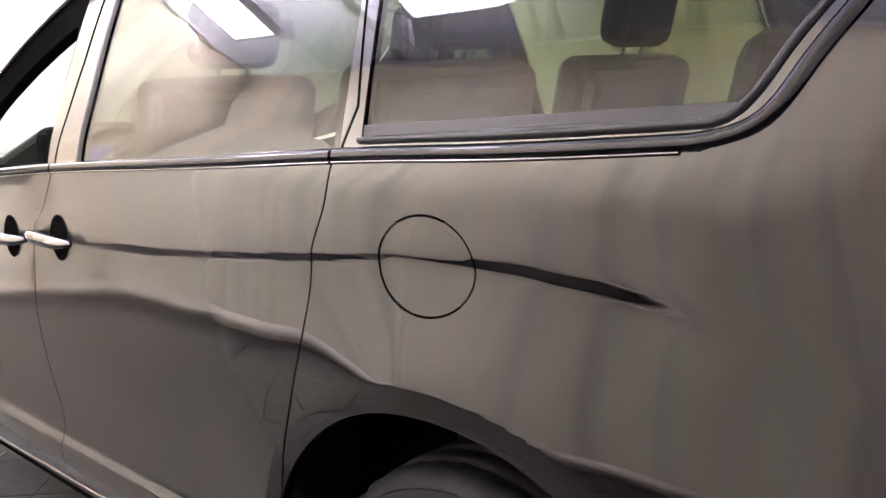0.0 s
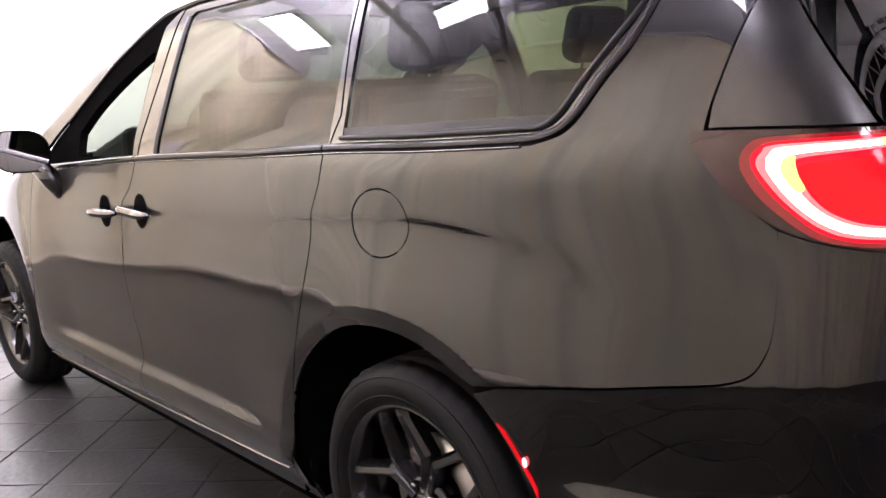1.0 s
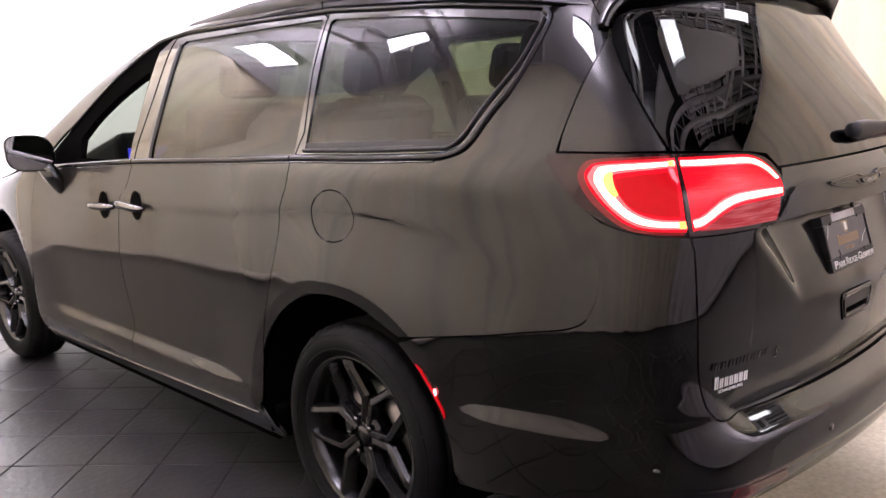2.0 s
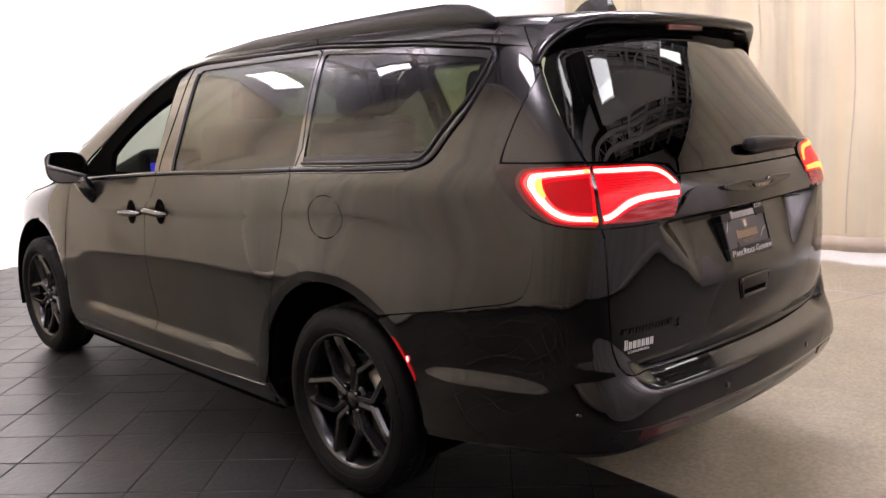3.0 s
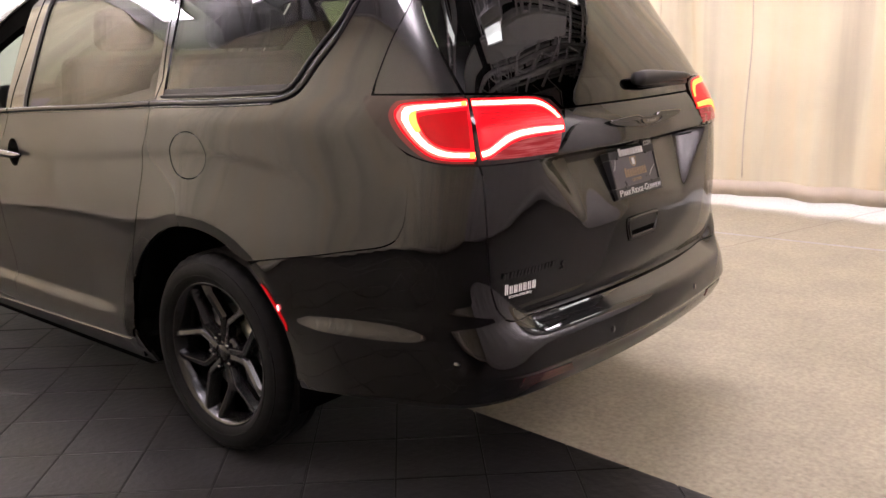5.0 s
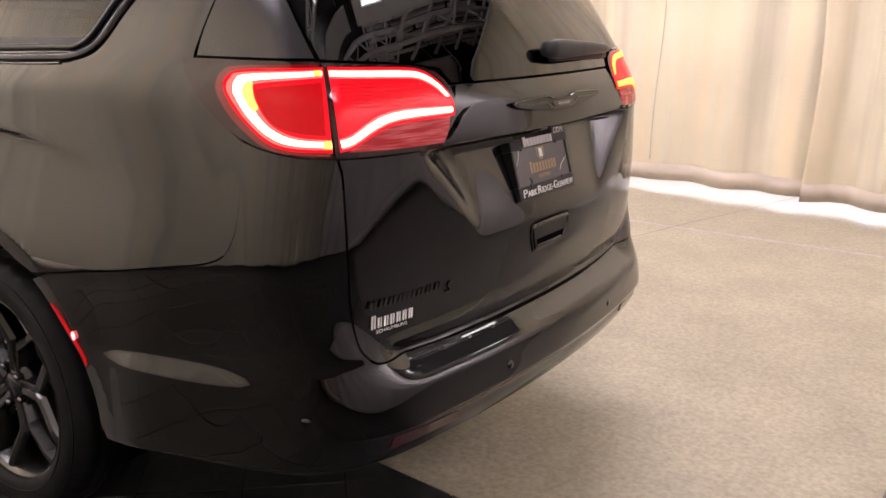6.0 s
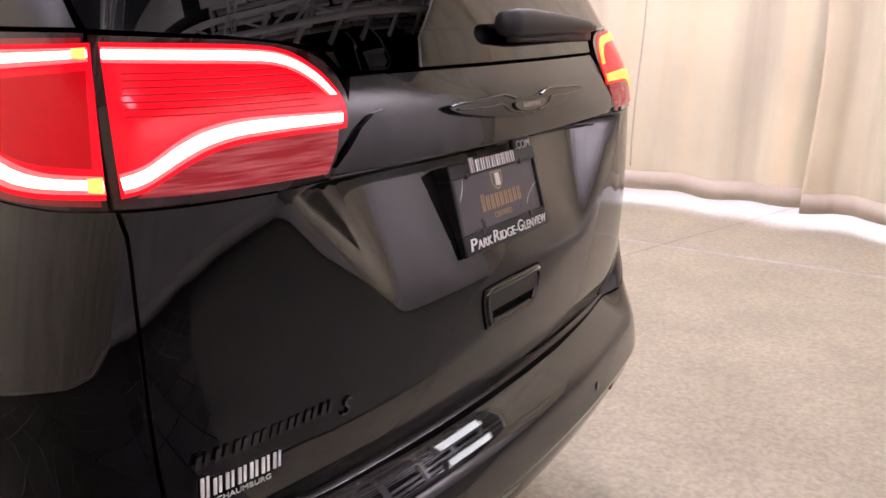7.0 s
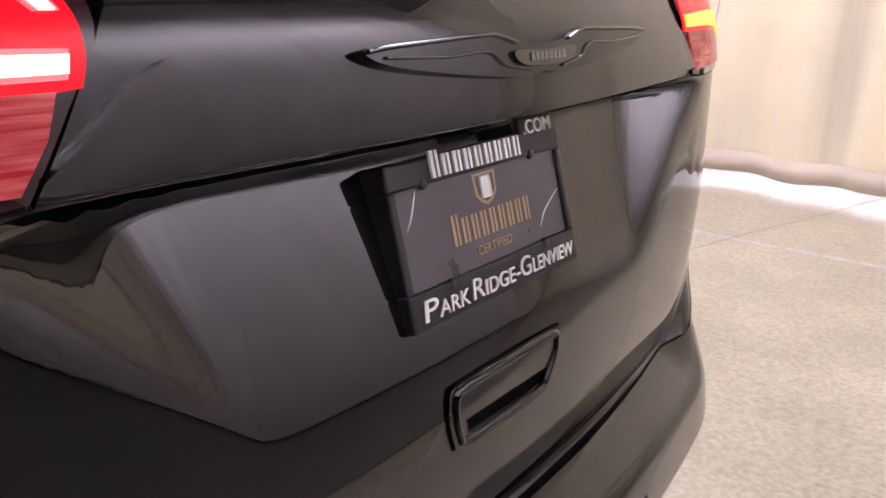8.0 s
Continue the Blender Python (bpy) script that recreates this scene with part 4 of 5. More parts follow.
for sgn in (1, -1):
    rail, radii = [], []
    for x, h in ((1.66, 0.004), (1.55, 0.016), (1.35, 0.030), (0.9, 0.044), (0.3, 0.058), (-0.1, 0.068), (-0.30, 0.070), (-0.42, 0.060), (-0.50, 0.036), (-0.55, 0.006)):
        zr = float(roof(np.array([x]), np.array([0.64]))[0]) - 0.030
        rail.append((x, sgn * (0.655 - 0.03 * step(x, 1.0, 1.6)), zr + h / 2))
        radii.append((0.024, h / 2 + 0.012))
    add("roof_rail", mesh_from("roof_rail", *tube(rail, radii, 12)), BLACK_PLASTIC, car, "black roof rail")
bm = bmesh.new()
fin = spline("-0.36:0.0 -0.40:0.035 -0.445:0.068 -0.53:0.072 -0.545:0.055 -0.565:0.0", 4)
ztop = float(roof(np.array([-0.46]), np.array([0.0]))[0]) - 0.008
ring = []
for w in (-1, 1):
    ring.append([bm.verts.new((x, w * (0.034 - 0.30 * z), ztop + z)) for x, z in fin])
for a, b in zip(range(len(fin) - 1), range(1, len(fin))):
    bm.faces.new((ring[0][a], ring[0][b], ring[1][b], ring[1][a]))
bm.faces.new(ring[0])
bm.faces.new(ring[1][::-1])
bmesh.ops.bevel(bm, geom=bm.edges[:], offset=0.004, segments=2, affect="EDGES")
part("antenna_fin", bm, GLOSS_BLACK, car, "black shark fin aerial")

# tail: glass, lower gate, bar, bumper, spoiler
gate_half = [(0.0, 1.216), (0.415, 1.216), (0.434, 1.19), (0.462, 1.145), (0.497, 1.087), (0.57, 1.0835), (0.7785, 1.082)] + [(u - 0.0022, z + 0.002) for u, z in GATE_GAP[6:]] + [(0.3, 0.616), (0.0, 0.616)]
liftgate = panel("liftgate", gate_half[:-1] + [(-u, z) for u, z in gate_half[::-1]][:-1], PAINT, car, "lower liftgate panel with a hollow round the plate", h=0.011)
bar = [(0.0, 1.181), (0.15, 1.181), (0.25, 1.180), (0.33, 1.177), (0.375, 1.171), (0.402, 1.165), (0.433, 1.149), (0.462, 1.124), (0.492, 1.103), (0.40, 1.099), (0.2, 1.100), (0.0, 1.101)]
panel("liftgate_bar", bar[:-1] + [(-u, z) for u, z in bar[::-1]][:-1], PAINT, liftgate, "painted bar above the plate", h=0.016, off=0.010, depth=0.03)
glass_half = [(0.0, 1.222), (0.425, 1.222), (0.452, 1.255), (0.52, 1.264), (0.63, 1.273), (0.80, 1.280), (0.83, 1.335), (0.905, 1.475), (0.945, 1.56), (0.93, 1.61), (0.80, 1.655), (0.0, 1.675)]
rear_window = panel("rear_window", glass_half[:-1] + [(-u, z) for u, z in glass_half[::-1]][:-1], REAR_TINT, car, "dark privacy rear window", h=0.03)
app = [(0.812, 1.281), (1.118, 1.281), (1.112, 1.316)] + [(u - 0.006, z) for u, z in Q_REAR if 1.33 < z < 1.575][::-1] + [(0.955, 1.57), (0.912, 1.475), (0.838, 1.335)]
panel("pillar_trim", app, SATIN, quarter_panel, "gloss black rear pillar trim", h=0.03)
panel("pillar_trim", app, SATIN, quarter_panel, "gloss black rear pillar trim", h=0.04).data.transform(Matrix.Diagonal((1, -1, 1, 1)))

bump = shift(Q_LOW, 0, -G)[::-1][1:] + [(0.985, 1.112), (0.941, 1.0985), (0.90, 1.0905), (0.852, 1.0845), (0.784, 1.0828)] + [(u + 0.0022, z - 0.001) for u, z in GATE_GAP[6:]] + [(0.24, 0.609), (0.0, 0.609)]
arch_edge = [p for p in REAR_ARCH if p[1] < 0.742 and p[0] < 1.9]
bhalf = [(0.0, 0.400), (0.7, 0.398), (1.2, 0.370), (1.452, 0.345)] + arch_edge[::-1] + bump
bumper = panel("rear_bumper", bhalf + [(-u, z) for u, z in bhalf[::-1]][1:-1], PAINT, car, "painted rear bumper", h=0.011, depth=0.02)
panel("valance", [(-1.40, 0.345), (-0.7, 0.365), (0.7, 0.365), (1.40, 0.345), (1.44, 0.375), (1.2, 0.385), (0.7, 0.412), (-0.7, 0.412), (-1.2, 0.385), (-1.44, 0.375)], BLACK_PLASTIC, bumper, "black lower valance", h=0.04, off=-0.015, depth=0.10)
for s in (1, -1):
    a = panel("reflector", [(0.69, 0.432), (0.675, 0.462), (0.49, 0.455), (0.475, 0.430)], REFLECTOR, bumper, "red rear reflector", h=0.02, off=0.003, depth=0.006)
    if s < 0:
        a.data.transform(Matrix.Diagonal((1, -1, 1, 1)))
    for u in (0.30, 0.86):
        m = upright(u * s, 0.515, 0.0005)
        v, f = lathe([(0.0001, 0.003), (0.010, 0.003), (0.011, 0.0)], 20)
        me = mesh_from("parking_sensor", v, f)
        me.transform(m @ pose(0, 0, 0, 90))
        add("parking_sensor", me, PAINT, bumper, "round parking sensor")

# spoiler: carries the skin of the roof and its shoulders on past the rear window
def shoulder(x, th):
    """Point of the roof or shoulder at station x, at an angle from the upright."""
    lo, hi = np.full(len(x), 0.1), np.full(len(x), 1.3)
    for _ in range(30):
        r = (lo + hi) / 2
        y, z = r * np.sin(th), 1.20 + r * np.cos(th)
        out = smax(y - side(x, z), 0.9 * (z - roof(x, y)), 0.10) > 0
        hi, lo = np.where(out, r, hi), np.where(out, lo, r)
    return lo


vs, fs, NS = [], [], 97
sect = ((0.0, 0.003), (0.4, 0.004), (0.75, 0.003), (0.93, -0.002), (0.985, -0.008), (1.0, -0.016), (0.985, -0.026), (0.90, -0.040), (0.72, -0.052), (0.5, -0.060), (0.0, -0.06))
for k in range(NS):
    a = 2 * k / (NS - 1) - 1
    th = radians(61) * abs(a)
    end = float(step(abs(a), 0.66, 1.0))
    xt = -0.890 + 0.020 * min(1.0, abs(a) / 0.8) ** 2 + 0.105 * end ** 1.3
    for f, dr in sect:
        x = -0.74 + (xt + 0.74) * f
        r = float(shoulder(np.array([x]), np.array([th]))[0]) + (dr if dr > -0.01 else dr * (1 - 0.80 * end))
        vs.append((x, math.copysign(r * math.sin(th), a), 1.20 + r * math.cos(th)))
w = len(sect)
for k in range(NS - 1):
    for i in range(w):
        j = (i + 1) % w
        fs.append((k * w + i, k * w + j, (k + 1) * w + j, (k + 1) * w + i))
fs += [tuple(range(w))[::-1], tuple(range((NS - 1) * w, NS * w))]
spoiler = add("spoiler", mesh_from("spoiler", vs, fs), PAINT, car, "painted roof spoiler over the rear window")
bv = spoiler.modifiers.new("sharp", "EDGE_SPLIT")
bv.split_angle = radians(50)
part("brake_lamp", block((-0.872, -0.115, 1.690), (-0.855, 0.115, 1.712), 0.004), REFLECTOR, spoiler, "dull red high brake lamp, unlit")


# tail lamps
def mirrored(ob, s):
    if s < 0:
        ob.data.transform(Matrix.Diagonal((1, -1, 1, 1)))
        ob.data.flip_normals()
    return ob


OUT = spline("1.157:1.275 1.144:1.243 1.084:1.182 1.014:1.133 0.941:1.102 0.852:1.087 0.790:1.0855", 5) + [(0.803, 1.273)]
INN = [(0.798, 1.271)] + spline("0.798:1.271 0.63:1.266 0.522:1.257 0.46:1.233 0.441:1.187 0.468:1.142 0.50:1.092", 5)[1:] + [(0.572, 1.087), (0.785, 1.0865)]


def slim(a, b, f):
    """The middle of a band between two edges that run in opposite directions."""
    def even(p, n=26):
        p = np.array(p)
        d = np.concatenate([[0], np.cumsum(np.hypot(*np.diff(p, axis=0).T))])
        t = np.linspace(0, d[-1], n)
        return np.stack([np.interp(t, d, p[:, 0]), np.interp(t, d, p[:, 1])], 1)
    p, q = even(a), even(b)[::-1]
    return [tuple(v) for v in p + f * (q - p)] + [tuple(v) for v in (q + f * (p - q))[::-1]]


C_EDGES = [shift(e, -0.012) for e in (spline("0.811:1.256 0.993:1.249 1.022:1.237 1.032:1.216 1.007:1.183 0.975:1.151 0.931:1.119 0.886:1.105 0.803:1.103", 5), spline("0.804:1.122 0.867:1.126 0.911:1.141 0.939:1.165 0.959:1.198 0.964:1.218 0.949:1.229 0.811:1.242", 5))]
C_LED, C_HOT = C_EDGES[0] + C_EDGES[1], slim(*C_EDGES, 0.24)
C_WARM = shift(spline("0.964:1.218 0.959:1.198 0.950:1.180 0.965:1.175 0.988:1.205 0.985:1.225 0.965:1.232", 3, True), -0.012)
T_EDGES = (spline("0.784:1.257 0.60:1.253 0.53:1.244 0.485:1.220 0.462:1.193", 5), spline("0.478:1.193 0.506:1.215 0.55:1.232 0.62:1.237 0.784:1.241", 5))
T_LED, T_HOT = T_EDGES[0] + T_EDGES[1], slim(*T_EDGES, 0.20)
B_EDGES = (spline("0.776:1.124 0.749:1.133 0.711:1.157 0.675:1.170 0.611:1.176 0.463:1.173", 5), spline("0.467:1.157 0.603:1.155 0.662:1.149 0.704:1.134 0.75:1.109 0.772:1.103", 5))
B_LED, B_HOT = B_EDGES[0] + B_EDGES[1], slim(*B_EDGES, 0.20)
PALE = [(0.76, 1.098)] + spline("0.75:1.104 0.704:1.128 0.662:1.143 0.603:1.149 0.475:1.151", 4) + [(0.485, 1.125), (0.505, 1.097)]
GLOW_O = shift([(0.808, 1.262)] + spline("0.808:1.262 0.99:1.255 1.035:1.24 1.042:1.216 1.015:1.178 0.975:1.142 0.935:1.113 0.886:1.099 0.803:1.097", 5)[1:], -0.012)
HALO_O = [(0.806, 1.268)] + spline("0.806:1.268 0.985:1.263 1.035:1.252 1.052:1.218 1.022:1.172 0.975:1.132 0.925:1.102 0.870:1.092 0.796:1.090", 5)[1:]
GLOW_I = [(0.786, 1.263)] + spline("0.786:1.263 0.60:1.259 0.526:1.250 0.480:1.226 0.455:1.196 0.452:1.172 0.458:1.152", 5)[1:] + spline("0.480:1.150 0.603:1.149 0.662:1.143 0.704:1.128 0.75:1.103", 5) + [(0.776, 1.098)]
TIPS = ([(0.801, 1.255), (0.801, 1.243), (0.816, 1.244), (0.816, 1.254)], [(0.792, 1.121), (0.792, 1.104), (0.807, 1.105), (0.807, 1.120)])
C_CORE = spline("0.802:1.232 0.93:1.219 0.945:1.205 0.930:1.170 0.900:1.146 0.86:1.134 0.802:1.130", 5)
for s in (1, -1):
    lamp = mirrored(panel("tail_lamp", OUT, LENS_DARK, car, "smoked red tail lamp with a lit hook-shaped light", h=0.02, off=0.004, depth=0.02), s)
    # halo of the strip laid on the lens as a faintly glowing band
    mirrored(panel("dim_lens", HALO_O, LENS_HALO, lamp, "faint red glow band for the halo round the light strip", h=0.02, off=0.005, depth=0.002), s)
    mirrored(panel("lit_lens", GLOW_O, LENS, lamp, "glowing red lens", h=0.02, off=0.006, depth=0.004), s)
    # the far lamp takes the dimmed copy to suit the camera's angle
    led, rim_led = (LED, LED_HALO) if s > 0 else (LED_FAR, LED_FAR)
    # wider red band drawn under the strip for its falloff
    mirrored(panel("light_guide", C_LED, rim_led, lamp, "glowing red band for the halo of the strip", h=0.02, off=0.0085, depth=0.004), s)
    mirrored(panel("led_strip", C_HOT, led, lamp, "white-hot red light strip", h=0.02, off=0.0095, depth=0.002), s)
    mirrored(panel("amber_strip", C_WARM, LED_WARM, lamp, "yellowish inner part of the light strip", h=0.02, off=0.0105, depth=0.002), s)
    for tip in TIPS:
        mirrored(panel("led_tip", tip, LED_WARM, lamp, "amber end of the light strip", h=0.02, off=0.0105, depth=0.002), s)
    mirrored(panel("inner_lens", C_CORE, LENS_DEEP, lamp, "deep red inner lens", h=0.02, off=0.0075, depth=0.002), s)
    inner = mirrored(panel("gate_lamp", INN, LENS_DARK, car, "smoked red lamp with lit strips on the liftgate", h=0.02, off=0.004, depth=0.02), s)
    mirrored(panel("lit_lens", GLOW_I, LENS, inner, "glowing red lens", h=0.02, off=0.0055, depth=0.003), s)
    for guide_, hot, word in ((T_LED, T_HOT, "upper"), (B_LED, B_HOT, "lower")):
        mirrored(panel("light_guide", guide_, rim_led, inner, word + " red band for the halo of the strip", h=0.02, off=0.0078, depth=0.004), s)
        mirrored(panel("led_strip", hot, led, inner, word + " lit strip", h=0.02, off=0.0090, depth=0.002), s)
    mirrored(panel("reverse_lens", PALE, LENS_CLEAR, inner, "pale reversing lens", h=0.02, off=0.0065, depth=0.002), s)
    for k in range(7):
        z = 1.184 + 0.0075 * k
        rib = [(u, z) for u in np.linspace(0.765, 0.50 + 0.004 * k, 10)]
        mirrored(ribbon("lens_rib", rib, 0.0022, 0.0012, LENS_DEEP, inner, off=0.006, n=4), s)
    # side markers behind the rear wheel and ahead of the front wheel
    mk = [(u - 0.004, z) for u, z in arc(1.930, 0.365, 0.473, 138, 159, 10)] + [(u, z) for u, z in arc(1.930, 0.365, 0.485, 157, 141, 10)]
    mark = mirrored(panel("side_marker", mk, MARKER, bumper, "lit red side marker lens", h=0.012, off=0.004, depth=0.008), s)
    mirrored(panel("front_marker", [(5.452, 0.630), (5.475, 0.630), (5.478, 0.715), (5.460, 0.715)], MARKER, car, "lit red side marker on the front fender", h=0.012, off=0.004, depth=0.008), s)
    mirrored(panel("bulb", arc(1.506, 0.612, 0.005, 0, 360, 13, 0.011)[:-1], MARKER_HOT, mark, "bright bulb spot", h=0.008, off=0.006, depth=0.003), s)


# wheels
def wheel(x, s):
    top = new("wheel")
    top.parent = car
    top.matrix_basis = pose(x, s * 0.868, 0.365, 0, 0, 0 if s > 0 else 180)
    tagged(top, "gloss black alloy wheel with five Y-shaped spokes")
    prof = [(0.258, 0.075), (0.264, 0.098), (0.282, 0.111), (0.308, 0.116), (0.328, 0.112), (0.346, 0.101), (0.357, 0.090), (0.365, 0.078), (0.366, 0.050), (0.362, 0.048), (0.362, 0.044), (0.368, 0.042), (0.369, 0.004), (0.362, 0.002), (0.362, -0.002), (0.369, -0.004), (0.368, -0.042), (0.362, -0.044), (0.366, -0.050), (0.365, -0.078), (0.345, -0.1), (0.30, -0.117), (0.264, -0.098), (0.258, -0.075)]
    v, f = lathe(prof, 120)
    # shoulder blocks: every third step of the shoulder is cut in
    v = [list(q) for q in v]
    for i in (6, 7, 8):
        for k in range(120):
            if k % 3 == 0:
                q = v[i * 120 + k]
                r = math.hypot(q[0], q[2])
                q[0], q[2] = q[0] * (r - 0.006) / r, q[2] * (r - 0.006) / r
    add("tyre", mesh_from("tyre", v, f), RUBBER, top)
    # rings of the sidewall
    for r in (0.292, 0.337):
        ringv = [(r * math.cos(a), 0.1135 if r < 0.3 else 0.107, r * math.sin(a)) for a in np.linspace(0, 2 * math.pi, 73)]
        add("sidewall_ring", mesh_from("sidewall_ring", *tube(ringv, (0.0025, 0.002), 5, False)), RUBBER, top)
    rim = add("rim", mesh_from("rim", *lathe([(0.262, -0.09), (0.254, -0.07), (0.232, -0.05), (0.230, 0.03), (0.238, 0.06), (0.248, 0.082), (0.256, 0.094), (0.264, 0.099), (0.267, 0.093), (0.262, 0.078)], 96)), RIM, top, "black rim barrel")
    # five Y-shaped spokes, dished towards the hub; each fork is two arms that share a stem
    for k in range(5):
        a0 = 2 * math.pi * k / 5 + 0.576
        spoke = new("spoke")
        spoke.parent = top
        for side_ in (1, -1):
            bm = bmesh.new()
            prevs = None
            for t in np.linspace(0, 1, 13):
                stem, fork = min(1.0, t / 0.4), max(0.0, (t - 0.4) / 0.6)
                out, lat = 0.040 + 0.088 * stem + 0.097 * fork, 0.013 + 0.004 * stem + 0.097 * fork
                wdt = 0.019 - 0.002 * fork + 0.006 * max(0.0, t - 0.85) / 0.15
                y = 0.060 + 0.030 * t ** 1.5 - 0.045 * max(0.0, t - 0.86)
                c, sn = math.cos(a0), math.sin(a0)
                rad, tan = Vector((c, 0, sn)), Vector((-sn, 0, c)) * side_
                p = rad * out + tan * lat + Vector((0, y, 0))
                if fork > 0:
                    tan = (tan * 0.72 - rad * 0.69).normalized()
                cut = ((-1, -0.042), (-1, -0.010), (-0.55, 0.002), (0.20, 0.006), (0.45, 0.005), (1, -0.022), (1, -0.042))
                cur = [bm.verts.new(p + tan * (wdt * a) + Vector((0, b, 0))) for a, b in cut]
                if prevs:
                    for i in range(7):
                        bm.faces.new((prevs[i], prevs[(i + 1) % 7], cur[(i + 1) % 7], cur[i]))
                prevs = cur
            part("spoke_arm", bm, RIM, spoke)
    add("hub", mesh_from("hub", *lathe([(0.0001, 0.070), (0.028, 0.070), (0.031, 0.066), (0.032, 0.060), (0.060, 0.062), (0.072, 0.058), (0.076, 0.03), (0.076, 0.0)], 48)), RIM, top, "black hub with centre cap")
    for k in range(5):
        a = 2 * math.pi * (k + 0.5) / 5 + 0.576
        v, f = lathe([(0.0001, 0.082), (0.007, 0.082), (0.0095, 0.078), (0.0098, 0.05)], 6)
        me = mesh_from("lug_nut", [(q[0] + 0.056 * math.cos(a), q[1], q[2] + 0.056 * math.sin(a)) for q in v], f)
        add("lug_nut", me, DARK_CHROME, top, "dark lug nut")
    add("brake_disc", mesh_from("brake_disc", *lathe([(0.09, 0.012), (0.162, 0.012), (0.162, -0.012), (0.09, -0.012)], 64)), STEEL, top, "bare steel brake disc")
    part("caliper", block((0.05, -0.045, 0.03), (0.165, 0.03, 0.12), 0.015), STEEL, top, "grey brake caliper")


for wx in (0.0, 3.089):
    for s in (1, -1):
        wheel(wx, s)
        # liner of the arch
        cu, rr = (0.038, 0.476) if wx == 0 else (3.083, 0.490)
        vs, fs = [], []
        for k in range(33):
            a = math.pi * (-0.08 + 1.16 * k / 32)
            for y in (0.60, 0.80, 0.955):
                vs.append((cu + rr * math.cos(a), s * y, 0.365 + rr * math.sin(a)))
        for k in range(32):
            for j in (0, 1):
                fs.append((k * 3 + j, k * 3 + j + 1, k * 3 + j + 4, k * 3 + j + 3))
        c = len(vs)
        vs.append((cu, s * 0.60, 0.365))
        fs += [(c, 3 * k, 3 * k + 3) for k in range(32)]
        add("wheel_liner", mesh_from("wheel_liner", vs, fs), SHELL, car, "black wheel arch liner")
bm = bmesh.new()
block((-0.60, -0.60, 0.22), (3.85, 0.60, 0.36), 0.02, bm=bm)
block((0.50, -0.93, 0.20), (2.56, 0.93, 0.34), 0.02, bm=bm)
part("floor_pan", bm, SHELL, car, "black underbody")
block_lo = bmesh.new()
block((-0.95, -0.70, 0.40), (-0.48, 0.70, 0.47), 0.02, bm=block_lo)
part("rear_tray", block_lo, SHELL, car, "black tray under the boot")


# mirror, handles, small fittings
mir = tagged(new("door_mirror"), "gloss black door mirror on a stalk")
mir.parent = front_door
sh_v, sh_f, NU, NV = [], [], 28, 12
for j in range(NV + 1):
    t = j / NV
    x = 2.085 + 0.115 * t
    k = math.sqrt(max(0.0, 1 - t ** 2.2))
    for i in range(NU):
        a = 2 * math.pi * i / NU
        ca, sa = math.cos(a), math.sin(a)
        py = 1.112 + 0.108 * k * math.copysign(abs(ca) ** 0.6, ca) + 0.012 * (sa > 0) * sa
        pz = 1.212 + 0.084 * k * math.copysign(abs(sa) ** 0.7, sa) + 0.010 * ca
        sh_v.append((x, py, pz))
for j in range(NV):
    for i in range(NU):
        i2 = (i + 1) % NU
        sh_f.append((j * NU + i, j * NU + i2, (j + 1) * NU + i2, (j + 1) * NU + i))
add("mirror_shell", mesh_from("mirror_shell", sh_v, sh_f), GLOSS_BLACK, mir)
add("mirror_glass", mesh_from("mirror_glass", [(2.090, 1.112 + (y - 1.112) * 0.93, 1.212 + (z - 1.212) * 0.93) for _, y, z in sh_v[:NU]], [tuple(range(NU))]), MIRROR, mir, "mirror glass")
add("stalk", mesh_from("stalk", *tube([(2.13, 0.955, 1.045), (2.13, 1.0, 1.085), (2.13, 1.045, 1.15)], [(0.055, 0.05), (0.045, 0.04), (0.05, 0.035)], 14)), GLOSS_BLACK, mir, "black mirror stalk")


def handle(own, u, z, slant):
    h = tagged(new("door_handle"), "body-grey pull handle over a dark cup")
    h.parent = own
    p, n = at_skin(u, z)
    # flat patch: shade of the cup is put into its black colour
    panel("handle_cup", arc(u + (0.010 if slant < 0 else -0.027), z + 0.001, 0.052, 0, 360, 25, 0.060)[:-1], SHELL, h, "flat black patch for the shaded handle cup", h=0.012, off=0.002, depth=0)
    line = []
    for t in np.linspace(-1, 1, 15):
        q, m = at_skin(u + t * 0.122, z + 0.004 * t * slant, 0.016 + 0.020 * (1 - t ** 4))
        line.append(q)
    add("grip", mesh_from("grip", *tube(line, [(0.006 + 0.007 * (1 - abs(t) ** 6), 0.008 + 0.009 * (1 - abs(t) ** 4)) for t in np.linspace(-1, 1, 15)], 12)), DARK_CHROME, h, "dark chrome grip")


handle(front_door, 3.535, 0.990, -1)
handle(sliding_door, 3.262, 1.010, 1)

# liftgate fittings: winged emblem, plate in its holder, pull, wiper, lettering
wing = spline("0.247:1.161 0.21:1.164 0.10:1.168 0.072:1.167 0.045:1.160 0.0:1.157 -0.045:1.160 -0.072:1.167 -0.10:1.168 -0.21:1.164 -0.247:1.161 -0.22:1.149 -0.15:1.139 -0.07:1.131 -0.025:1.129 0.0:1.132 0.025:1.129 0.07:1.131 0.15:1.139 0.22:1.149", 3, True)
emblem = panel("wing_emblem", wing, SATIN, liftgate, "gloss black winged emblem", h=0.01, off=0.020, depth=0.010)
ribbon("wing_edge", spline("0.243:1.160 0.21:1.1625 0.10:1.166 0.075:1.165 0.048:1.159", 8), 0.004, 0.003, DARK_CHROME, emblem, "polished wing edge", off=0.0205, mirror=True)
